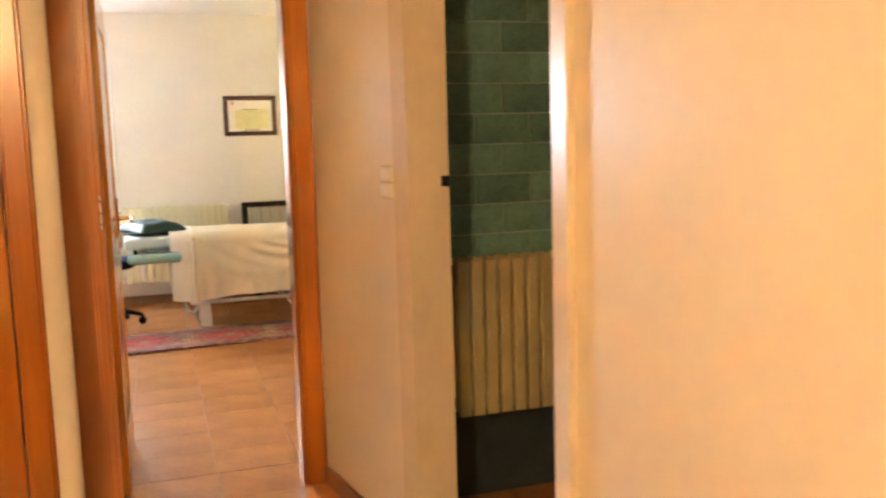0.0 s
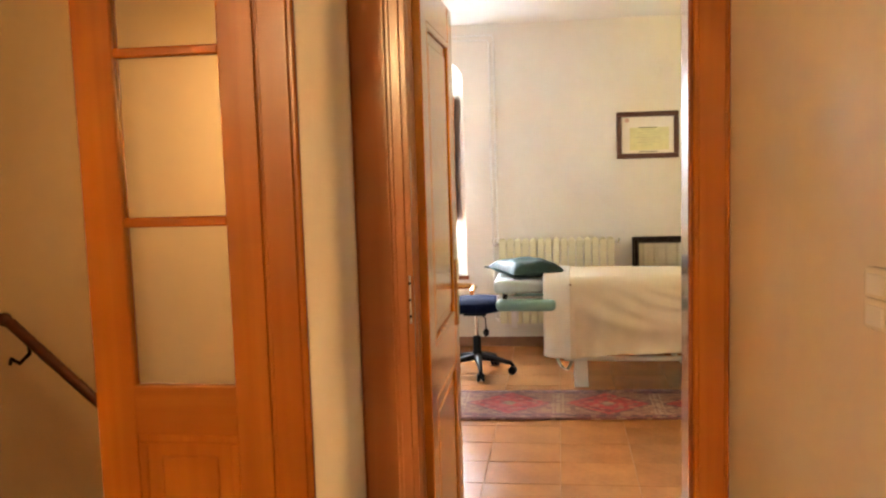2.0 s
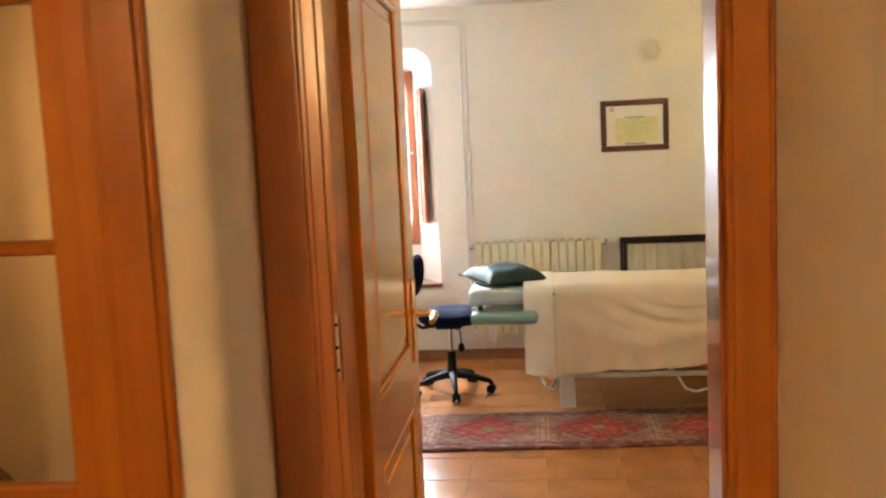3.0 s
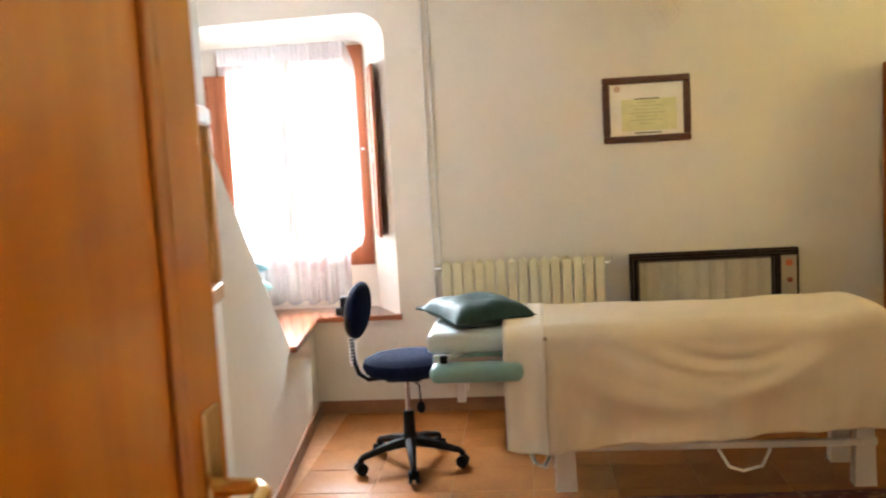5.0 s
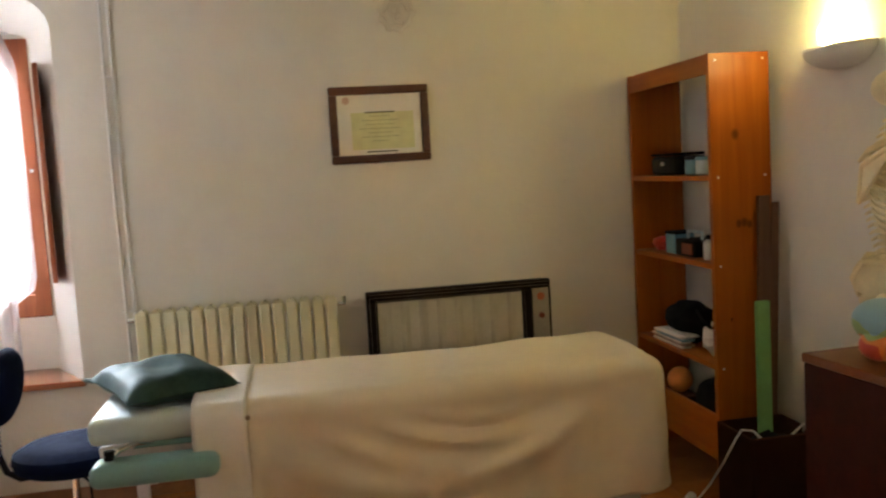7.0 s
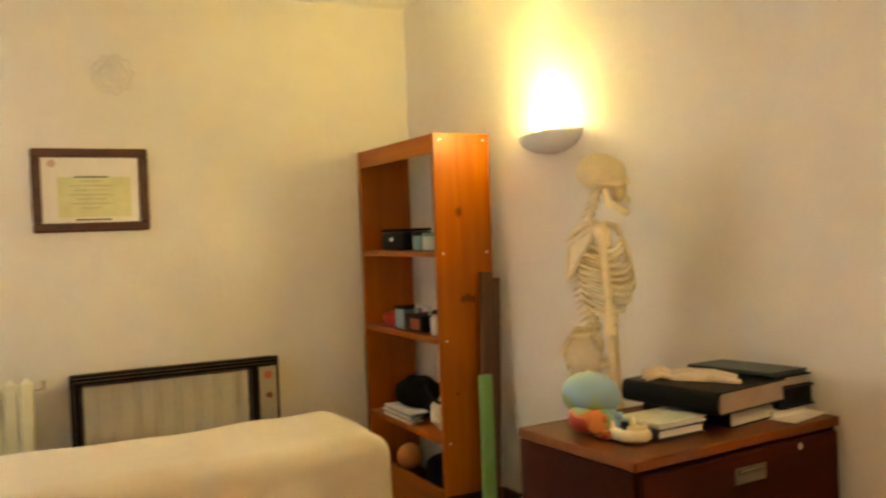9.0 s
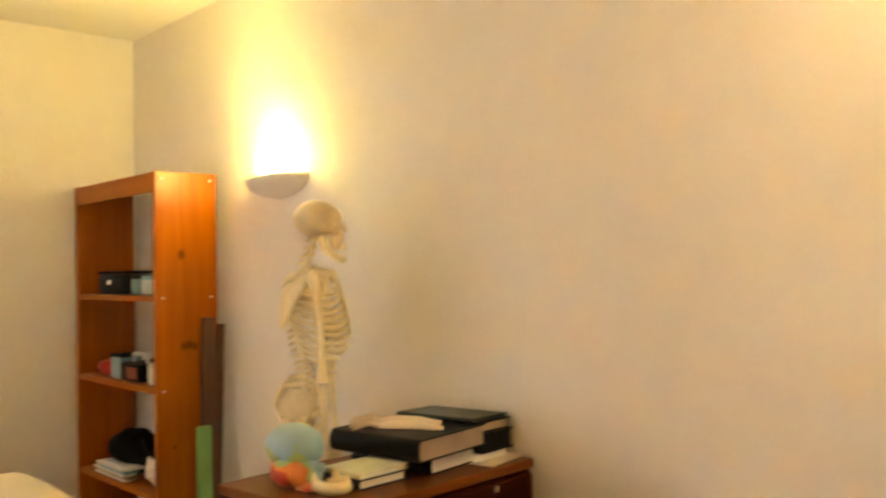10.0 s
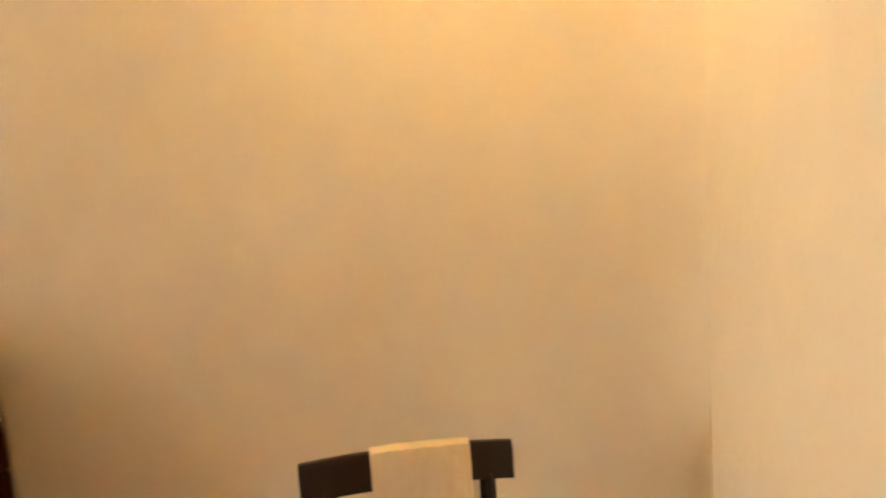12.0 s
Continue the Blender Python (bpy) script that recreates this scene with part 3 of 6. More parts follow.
panel_face(p, GY0 + 0.012, GX0 + 0.10, GX1 - 0.088, 0.20, 0.93, -1, "y")
part("door_panel", p, DOOR_WOOD, gd)
part("latch_plate", bx(-0.1585, -0.1545, 2.386, 2.40, 1.19, 1.26, 0.001), BRASS, gd)
casing("trim_stair_door", -0.152, -0.058, 2.366, 2.392, 2.16, material=DOOR_WOOD)
setting("trim_stair_head", bx(-1.10, -0.152, 2.352, 2.379, 2.105, 2.18, 0.003), DOOR_WOOD_X)

# bathroom door frame, painted cream, with its latch keep
setting("trim_bath_west", prism([(1.094, 1.975), (1.116, 1.880), (1.262, 1.890), (1.262, 1.93), (1.142, 1.902), (1.114, 1.980)], "z", 0, 2.08), FRAME_CREAM)
setting("trim_bath_east", prism([(1.232, 1.04), (1.232, 0.96), (1.27, 0.96), (1.27, 1.02), (1.41, 1.025), (1.41, 1.05)], "z", 0, 2.08), FRAME_CREAM)
keep = thing("door_keep", "small dark metal door keep on the painted frame", "door hardware", (1.24, 1.882, 1.31))
part("keep_plate", bx(1.232, 1.260, 1.872, 1.8865, 1.295, 1.33, 0.001), BLACK, keep)

sw = thing("light_switch", "two stacked ivory wall switches on the warm plaster", "light switch", (1.106, 2.035, 1.31))
sw.rotation_euler.z = radians(13.5)
for z in (0.028, -0.028):
    part("switch_plate", bx(-0.030, -0.003, -0.042, 0.042, z - 0.0275, z + 0.0275, 0.006, seg=2), IVORY, sw, shift=False)
    part("rocker", bx(-0.036, -0.0295, -0.024, 0.024, z - 0.018, z + 0.018, 0.002), WHITE, sw, shift=False)


# ---- window ----
win = tagged(new("window_1"), "two-light wooden casement window behind sheer net, bright outside", "window", kind="structure")
win.location = (-0.93, 8.0, 0.88)
for x0, x1, z0, z1 in ((-1.37, -1.30, 0.87, 2.245), (-0.505, -0.43, 0.87, 2.245), (-1.30, -0.505, 0.87, 0.985), (-1.30, -0.505, 2.14, 2.245)):
    part("frame_bar", bx(x0, x1, 7.972, 8.05, z0, z1, 0.004), SHUTTER_WOOD, win)
for x0, x1 in ((-1.298, -0.906), (-0.900, -0.507)):
    c = bmesh.new()
    for a0, a1, z0, z1 in ((x0, x0 + 0.034, 0.987, 2.138), (x1 - 0.034, x1, 0.987, 2.138), (x0 + 0.034, x1 - 0.034, 0.987, 1.02), (x0 + 0.034, x1 - 0.034, 2.10, 2.138)):
        bx(a0, a1, 7.99, 8.03, z0, z1, 0.003, c)
    s = part("casement", c, SHUTTER_WOOD, win)
    part("pane", bx(x0 + 0.034, x1 - 0.034, 8.008, 8.012, 1.02, 2.10), GLASS, s).visible_shadow = False
part("latch_knob", blob((-0.46, 7.962, 1.60), (0.012, 0.012, 0.012)), CHROME, win, "small bright metal latch knob", smooth=True)
back = bmesh.new()
bx(-9, 7, 12.0, 12.1, -3, 4.6, bm=back)
tagged(part("backdrop", back, BRIGHT), kind="structure")


def shutter(name, at, turn, wide, label):
    s = thing(name, label, "shutter", at, "window shutters", turn)
    e = 0.045
    for x0, x1, z0, z1 in ((0, e, 0, 1.03), (wide - e, wide, 0, 1.03), (e, wide - e, 0, 0.055), (e, wide - e, 0.445, 0.50), (e, wide - e, 0.975, 1.03)):
        part("frame_bar", bx(x0, x1, 0, 0.022, z0, z1, 0.002), SHUTTER_WOOD, s, shift=False)
    for z0, z1 in ((0.055, 0.445), (0.50, 0.975)):
        part("panel", bx(e, wide - e, 0.008, 0.014, z0, z1), SHUTTER_WOOD, s, shift=False)
        for lo, hi in ((0.003, 0.0075), (0.0145, 0.019)):
            part("raised_field", bx(e + 0.03, wide - e - 0.03, lo, hi, z0 + 0.035, z1 - 0.035, 0.004), SHUTTER_WOOD, s, shift=False)


shutter("window_shutter", (-0.405, 7.925, 1.06), -75, 0.24, "opened red-brown wooden shutter folded against the splayed plaster reveal")
shutter("window_shutter", (-1.305, 7.945, 1.07), -158, 0.235, "opened red-brown panelled wooden shutter catching daylight")

cur = thing("net_curtain", "sheer white net curtain hanging over the whole window", "curtain", (-0.93, 7.93, 2.20))
nb = bmesh.new()
cols, rows_n = 150, 26
grid = []
for i in range(cols + 1):
    u = i / cols
    col = []
    for k in range(rows_n + 1):
        w = k / rows_n
        right = -0.475 - 0.055 * max(0.0, 1 - w / 0.09) - 0.10 * min(1.0, max(0.0, (w - 0.765) / 0.025))
        x = -1.345 + (right + 1.345) * u + 0.008 * math.sin(9 * u + 3 * w) * (1 - u)
        fold = 0.014 * math.sin(u * 75) + 0.010 * math.sin(u * 33 + 2.0 * w)
        z = 2.262 - w * (1.617 + 0.012 * math.sin(u * 40))
        col.append(nb.verts.new((x, 7.925 + fold * (0.4 + 0.8 * w), z)))
    grid.append(col)
for a, b in zip(grid, grid[1:]):
    for k in range(rows_n):
        nb.faces.new((a[k], a[k + 1], b[k + 1], b[k]))
part("net", nb, NET, cur, smooth=True)
# opaque strip added in front: stands for the mullion's dim band through the net
ob_ = bmesh.new()
band = [[ob_.verts.new((-0.925 + 0.002 * math.sin(k * 0.5) + (0.046 - 0.010 * k / 36) * j / 3, 7.872 + 0.006 * math.cos(j * 2.1), 2.215 - 0.034 * k)) for j in range(-3, 4)] for k in range(37)]
for a, b in zip(band, band[1:]):
    for k in range(6):
        ob_.faces.new((a[k], a[k + 1], b[k + 1], b[k]))
part("gathered_hem", ob_, BAND_NET, cur, "opaque strip standing for the dim band of the mullion behind the net", smooth=True)
heading = bmesh.new()
rows_h = [[heading.verts.new((-1.34 + 0.80 * k / 160, 7.900 + 0.010 * math.sin(k * 1.1) + 0.005 * math.sin(k * 0.37), z + 0.003 * math.sin(k * 0.9))) for k in range(161)] for z in (2.258, 2.225, 2.19, 2.155)]
for a, b in zip(rows_h, rows_h[1:]):
    for k in range(160):
        heading.faces.new((a[k], a[k + 1], b[k + 1], b[k]))
part("gathered_heading", heading, DENSE_NET, cur, "densely gathered white heading", smooth=True)
part("curtain_rod", tube([(-1.42, 7.93, 2.264), (-0.50, 7.93, 2.264)], 0.007, 10), WHITE, cur, "white curtain rod")

sill = bmesh.new()
prism([(-1.55, 5.47), (west_x(6.80) - 0.11, 6.4), (west_x(6.80) - 0.10, 6.80), (west_x(6.80) + 0.035, 6.79), (west_x(7.60) + 0.035, 7.605), (-0.225, 7.605), (-0.225, 7.65), (-0.27, 7.66), (-0.43, 7.975), (-1.55, 7.975)], "z", 0.573, 0.603, sill)
tagged(part("sill", sill, SILL_WOOD), kind="structure")


pipes = thing("heating_pipe", "thin white heating pipes running down the plaster wall", "pipe", (-0.02, 7.62, 0.5))
part("pipe", tube([(-0.85, 7.635, 2.545), (-0.40, 7.635, 2.54), (-0.03, 7.635, 2.53), (-0.015, 7.635, 2.50), (-0.022, 7.635, 1.6), (-0.012, 7.635, 0.24), (0.02, 7.60, 0.22)], 0.008, 8), WHITE, pipes, smooth=True)
part("pipe", tube([(-1.5, 7.635, 2.575), (-0.40, 7.635, 2.575), (0.01, 7.635, 2.57), (0.022, 7.635, 2.54), (0.018, 7.635, 1.5), (0.022, 7.635, 0.90), (0.022, 7.60, 0.87)], 0.008, 8), WHITE, pipes, smooth=True)
for z in (2.0, 1.4, 0.9):
    part("clip", bx(-0.036, 0.034, 7.634, 7.650, z, z + 0.012, 0.002), WHITE, pipes)


# ---- radiators ----
def radiator(name, label, x0, count, pitch, y, z0, z1, material):
    r = thing(name, label, "radiator", (x0 + count * pitch / 2, y, z0))
    for k in range(count):
        cx = x0 + (k + 0.5) * pitch
        a, c, e = pitch * 0.43, pitch * 0.12, pitch * 0.40
        b = prism([(cx - a, y - 0.040), (cx - a + 0.006, y - 0.045), (cx + a - 0.006, y - 0.045), (cx + a, y - 0.040), (cx + a, y - 0.030), (cx + c, y - 0.029), (cx + c, y + 0.029), (cx + e, y + 0.030), (cx + e, y + 0.040), (cx - e, y + 0.040), (cx - e, y + 0.030), (cx - c, y + 0.029), (cx - c, y - 0.029), (cx - a, y - 0.030)], "z", z0, z1)
        for v in b.verts:
            if v.co.z > z1 - 0.001 and abs(v.co.x - cx) > c + 0.001:
                v.co.z -= 0.010 + 0.12 * abs(v.co.x - cx)
        part("section", b, material, r)
    for z in (z1 - 0.045, z0 + 0.045):
        part("header_pipe", tube([(x0, y, z), (x0 + count * pitch, y, z)], 0.02, 12), material, r, smooth=True)
    return r


rad = radiator("radiator", "cream enamelled sectional radiator below the wall", 0.035, 15, 0.0625, 7.555, 0.215, 0.915, CREAM)
part("air_valve", tube([(0.975, 7.555, 0.87), (1.005, 7.555, 0.87), (1.005, 7.555, 0.905)], 0.010, 10), CHROME, rad, "small metal air valve")
part("lower_valve", tube([(0.035, 7.555, 0.26), (0.02, 7.60, 0.25)], 0.010, 10), CHROME, rad)
part("upper_valve", tube([(0.035, 7.555, 0.87), (0.0, 7.57, 0.87)], 0.012, 10), CHROME, rad)
for x in (0.25, 0.75):
    part("bracket", bx(x, x + 0.02, 7.59, 7.65, 0.80, 0.83), WHITE, rad)
br = radiator("bathroom_radiator", "darker cream sectional radiator on the tiled bathroom wall", 1.385, 8, 0.058, 2.245, 0.385, 1.00, BATH_CREAM)
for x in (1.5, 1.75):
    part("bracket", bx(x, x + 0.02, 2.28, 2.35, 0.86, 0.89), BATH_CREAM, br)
towel = thing("towel", "black towel hanging beside the bathroom radiator", "towel", (1.92, 2.30, 0.55))
tb = bmesh.new()
cells = []
for i in range(13):
    row = []
    for k in range(11):
        u, w = i / 12, k / 10
        row.append(tb.verts.new((1.865 + 0.16 * u, 2.27 + 0.02 * math.sin(u * 16), 1.12 - 0.74 * w - 0.03 * math.sin(u * 3.1) + 0.05 * (u < 0.1) * -1)))
    cells.append(row)
for a, b in zip(cells, cells[1:]):
    for k in range(10):
        tb.faces.new((a[k], a[k + 1], b[k + 1], b[k]))
tow = part("cloth", tb, DARK_CLOTH, towel, smooth=True)
tow.modifiers.new("thickness", "SOLIDIFY").thickness = 0.012
part("hook", tube([(1.94, 2.355, 1.14), (1.94, 2.31, 1.14), (1.94, 2.30, 1.10), (1.94, 2.275, 1.10)], 0.006, 8), CHROME, towel)


# ---- wall pictures ----
cert = thing("framed_certificate", "framed cream certificate with green field in a dark brown moulded frame", "picture", (1.245, 7.63, 1.725))
fb = bmesh.new()
for x0, x1, z0, z1 in ((1.0, 1.49, 1.872, 1.912), (1.0, 1.49, 1.54, 1.580), (1.0, 1.04, 1.580, 1.872), (1.45, 1.49, 1.580, 1.872)):
    bx(x0, x1, 7.622, 7.648, z0, z1, 0.008, fb, 2)
part("frame", fb, FRAME_WOOD, cert)
part("paper", bx(1.038, 1.452, 7.637, 7.640, 1.578, 1.874), PAPER, cert, "cream certificate paper")
part("green_field", bx(1.105, 1.412, 7.6355, 7.6368, 1.605, 1.785), GREY_GREEN, cert)
ink = bmesh.new()
bx(1.175, 1.318, 7.634, 7.6353, 1.782, 1.788, bm=ink)
footline = bx(1.175, 1.325, 7.634, 7.6353, 1.590, 1.597)
faint = bmesh.new()
for k in range(7):
    w = (0.05, 0.09, 0.07, 0.10, 0.06, 0.09, 0.04)[k]
    bx(1.245 - w, 1.245 + w, 7.6346, 7.6353, 1.765 - k * 0.02, 1.7672 - k * 0.02, bm=faint)
part("text_line", footline, mat("dark_ink", (0.08, 0.08, 0.05), 0.8), cert)
part("text_line", ink, mat("faded_ink", (0.10, 0.11, 0.06), 0.8), cert)
part("small_text_lines", faint, mat("pale_ink", (0.38, 0.38, 0.22), 0.8), cert)
part("seal", tube([(1.083, 7.6365, 1.845), (1.083, 7.635, 1.845)], 0.018, 16), mat("faded_red_ink", (0.62, 0.42, 0.34), 0.8), cert)

mf = thing("framed_chart", "pale pine framed cream chart hanging on the plaster wall", "picture", (-0.150, 4.40, 1.43))
mf.rotation_euler.z = radians(10)
for y0, y1, z0, z1 in ((-0.46, -0.045, 0.165, 0.205), (-0.46, -0.045, -0.205, -0.165), (-0.46, -0.42, -0.165, 0.165), (-0.085, -0.045, -0.165, 0.165)):
    part("frame_bar", bx(-0.002, 0.030, y0, y1, z0, z1, 0.006), PALE_WOOD, mf, shift=False)
part("chart", bx(0.002, 0.008, -0.42, -0.085, -0.165, 0.165), mat("glazed_cream_chart", (0.80, 0.73, 0.58), 0.3, vary=0.05, scale=9, coat=0.8), mf, shift=False)
for z in (0.07, -0.02, -0.12):
    part("chart_line", bx(0.008, 0.0095, -0.41, -0.095, z, z + 0.006), mat("grey_ink", (0.50, 0.44, 0.33), 0.8), mf, shift=False)

orn = thing("wall_relief", "small whitewashed openwork plaster relief on the wall", "wall ornament", (1.36, 7.64, 2.26))
RELIEF = mat("aged_whitewash", (0.78, 0.73, 0.66), 0.9, vary=0.03, scale=20)


def ring(cx, cz, r, turns=1.0, start=0.0, wave=0.0, lobes=9, grow=0.0):
    pts = []
    for k in range(61):
        a = start + turns * 2 * math.pi * k / 60
        q = r + wave * math.cos(lobes * a) + grow * k / 60
        pts.append((cx + q * math.cos(a), 7.643, cz + q * math.sin(a)))
    return tube(pts, 0.0045, 6)


part("scalloped_rim", ring(1.36, 2.255, 0.086, wave=0.008), RELIEF, orn, smooth=True)
part("inner_rim", ring(1.36, 2.255, 0.060, wave=0.004, lobes=6), RELIEF, orn, smooth=True)
for cx, cz, at in ((1.345, 2.272, 0.6), (1.375, 2.240, 3.7)):
    part("scroll", ring(cx, cz, 0.010, turns=1.4, start=at, grow=0.020), RELIEF, orn, smooth=True)


# ---- wall lamps ----
def sconce(y, z, label):
    s = thing("wall_lamp", label, "wall lamp", (2.83, y, z))
    b, n = bmesh.new(), 28
    rings = []
    for k in range(9):
        f = k / 8
        rad_ = 0.192 * (1 - (1 - f) ** 2.2) ** 0.55 if f else 0.01
        rings.append([b.verts.new((2.829 - 0.62 * rad_ * math.sin(a), y + rad_ * math.cos(a), z - 0.085 + 0.085 * f)) for a in np.linspace(0, math.pi, n)])
    for r, t in zip(rings, rings[1:]):
        for k in range(n - 1):
            b.faces.new((r[k], r[k + 1], t[k + 1], t[k]))
    bowl = part("bowl", b, LAMP_PLASTER, s, "white plaster half bowl", smooth=True)
    bowl.modifiers.new("thickness", "SOLIDIFY").thickness = 0.006
    part("bulb", blob((2.755, y, z + 0.045), (0.028, 0.028, 0.045)), BULB, s, "glowing bulb", smooth=True)
    part("lamp_holder", tube([(2.829, y, z - 0.02), (2.77, y, z - 0.02), (2.755, y, z + 0.02)], 0.014, 10), WHITE, s)


sconce(6.29, 1.852, "lit white plaster uplight bowl beside the pine shelves")
arm_lamp = thing("wall_lamp", "lit opal globe on a short white arm near the room corner", "wall lamp", (2.83, 3.64, 2.26))
part("wall_plate", tube([(2.829, 3.64, 2.235), (2.815, 3.64, 2.235)], 0.04, 18), WHITE, arm_lamp)
part("arm", tube([(2.814, 3.64, 2.235), (2.62, 3.64, 2.195), (2.45, 3.64, 2.22)], 0.008, 10), WHITE, arm_lamp, smooth=True)
part("globe", blob((2.45, 3.64, 2.27), (0.045, 0.045, 0.045)), BULB, arm_lamp, "glowing opal globe", smooth=True)


# ---- treatment table ----
tbl = thing("massage_table", "white framed treatment table with mint vinyl pads", "treatment table", (1.05, 6.5, 0.0))
for k, (x, y) in enumerate(((0.665, 6.36), (1.945, 6.36), (0.665, 6.66), (1.945, 6.66))):
    part("leg", prism([(x - 0.046, 0.0), (x + 0.046, 0.0), (x + 0.035, 0.30), (x + 0.03, 0.62), (x - 0.03, 0.62), (x - 0.035, 0.30)], "y", y - 0.03, y + 0.03), WHITE, tbl)
for y in (6.33, 6.69):
    part("side_rail", bx(0.55, 1.99, y - 0.012, y + 0.012, 0.185, 0.215, 0.004), WHITE, tbl)
    part("side_rail", bx(0.10, 2.01, y - 0.015, y + 0.015, 0.60, 0.64, 0.004), WHITE, tbl)
for x in (0.60, 1.3, 1.98):
    part("cross_rail", bx(x - 0.015, x + 0.015, 6.342, 6.678, 0.187, 0.213, 0.004), WHITE, tbl)
    part("cross_rail", bx(x - 0.015, x + 0.015, 6.345, 6.675, 0.602, 0.638, 0.004), WHITE, tbl)
part("mattress", bx(0.45, 2.02, 6.20, 6.73, 0.645, 0.745, 0.03, seg=3), MINT, tbl, smooth=True)
part("head_pad", bx(0.085, 0.445, 6.22, 6.71, 0.665, 0.755, 0.03, seg=3), MINT_PALE, tbl, "plastic covered pale mint head pad", smooth=True)
part("head_pad_base", bx(0.22, 0.46, 6.24, 6.69, 0.645, 0.664, 0.004), MINT, tbl)
for y in (6.155, 6.775):
    part("arm_rest", bx(0.105, 0.50, y - 0.065, y + 0.065, 0.565, 0.640, 0.032, seg=4), MINT, tbl, "rounded mint arm rest", smooth=True)
    part("arm_bracket", tube([(0.16, y, 0.640), (0.19, y, 0.668), (0.24, y + (0.08 if y < 6.5 else -0.08), 0.668), (0.30, y + (0.10 if y < 6.5 else -0.10), 0.655)], 0.009, 8), CHROME, tbl)
part("bracket_knob", tube([(0.165, 6.15, 0.645), (0.165, 6.15, 0.675)], 0.016, 12), BLACK, tbl)
part("head_support", bx(0.19, 0.23, 6.40, 6.43, 0.40, 0.645, 0.004), WHITE, tbl)
part("head_support", bx(0.19, 0.23, 6.60, 6.63, 0.40, 0.645, 0.004), WHITE, tbl)
part("head_crossbar", bx(0.195, 0.225, 6.43, 6.60, 0.55, 0.58, 0.004), WHITE, tbl)
part("pedal", tube([(0.50, 6.33, 0.20), (0.53, 6.28, 0.15), (0.57, 6.28, 0.13), (0.60, 6.33, 0.18)], 0.012, 8), CHROME, tbl, "bent chrome foot pedal")
part("foot_cable", tube([(1.32, 6.30, 0.19), (1.36, 6.28, 0.12), (1.42, 6.28, 0.10), (1.50, 6.28, 0.12), (1.54, 6.30, 0.19)], 0.007, 8), WHITE, tbl)

# towelling cover: a skirt round three sides hanging from a soft top
cover = thing("table_cover", "cream towelling cover draped over the treatment table in loose folds", "cloth", (1.25, 6.55, 0.22))
cb = bmesh.new()
CX0, CX1, CY0, CY1, R = 0.42, 2.045, 6.165, 6.765, 0.07
path = []
for x in np.linspace(CX0, CX1 - R, 90):
    path.append((x, CY0, 0, -1))
for a in np.linspace(-math.pi / 2, 0, 8)[1:]:
    path.append((CX1 - R + R * math.cos(a), CY0 + R + R * math.sin(a), math.cos(a), math.sin(a)))
for y in np.linspace(CY0 + R, CY1 - R, 34)[1:]:
    path.append((CX1, y, 1, 0))
for a in np.linspace(0, math.pi / 2, 8)[1:]:
    path.append((CX1 - R + R * math.cos(a), CY1 - R + R * math.sin(a), math.cos(a), math.sin(a)))
for x in np.linspace(CX1 - R, CX0, 60)[1:]:
    path.append((x, CY1, 0, 1))
TOP, EDGE = 0.785, 0.075


def swags(x, z):
    """How far the hanging front stands out: hollows slung like necklaces, fading to soft upright folds."""
    d = 0.0
    for cx, cz, r0, depth, wide in ((1.36, 0.96, 0.36, 0.020, 0.034), (1.34, 0.98, 0.47, 0.022, 0.04), (1.28, 1.02, 0.60, 0.018, 0.05), (1.18, 1.10, 0.76, 0.014, 0.06)):
        dx, dz = x - cx, (z - cz) * 1.15
        r = math.hypot(dx, dz)
        ang = abs(math.atan2(dx, -dz))
        depth *= 2.3
        d += depth * math.exp(-(((r - r0) / wide) ** 2)) * max(0.0, 1 - (ang / 0.95) ** 2)
        d -= 0.6 * depth * math.exp(-(((r - r0 + 0.065) / wide) ** 2)) * max(0.0, 1 - (ang / 0.95) ** 2)
    return d


def cover_point(i, k, kk):
    x, y, nx, ny = path[i]
    if k <= 8:                                   # from the middle line to the rounded edge
        f = k / 8
        a = f * math.pi / 2
        inset = EDGE * (1 - math.sin(a))
        z = TOP - EDGE * (1 - math.cos(a))
        out = -inset
    else:
        w = (k - 8) / (kk - 8)
        hem = 0.245 + 0.006 * math.sin(x * 9) + 0.060 * max(0.0, (x - 0.62)) + 0.12 * max(0.0, 0.58 - x)
        z = TOP - EDGE - w * (TOP - EDGE - hem)
        soft = min(1.0, w / 0.30)
        out = 0.022 * w + 0.020 * w * math.exp(-(((x - 0.58) / 0.05) ** 2)) * (ny < -0.5) + w * (0.010 * math.sin(x * 21 + y * 17) + 0.006 * math.sin(x * 47 + 1.3 + 3 * w))
        if ny < -0.5:
            out += swags(x, z) * soft * soft * (3 - 2 * soft) + 0.016 * math.exp(-(((x - 0.61 - 0.02 * w) / 0.022) ** 2)) * soft - 0.010 * math.exp(-(((x - 0.55) / 0.03) ** 2)) * soft
        out += 0.012 * soft * noise.noise(Vector((x * 5, y * 5, z * 4)))
    lift = 0.014 * noise.noise(Vector((x * 3, y * 3, 0))) + 0.014 * math.exp(-(((x - 1.95) / 0.10) ** 2)) if k <= 8 else 0.0
    return (x + nx * out, y + ny * out, z + lift)


KK = 44
sheets = [[cb.verts.new(cover_point(i, k, KK)) for k in range(KK + 1)] for i in range(len(path))]
for a, b in zip(sheets, sheets[1:]):
    for k in range(KK):
        cb.faces.new((a[k], a[k + 1], b[k + 1], b[k]))
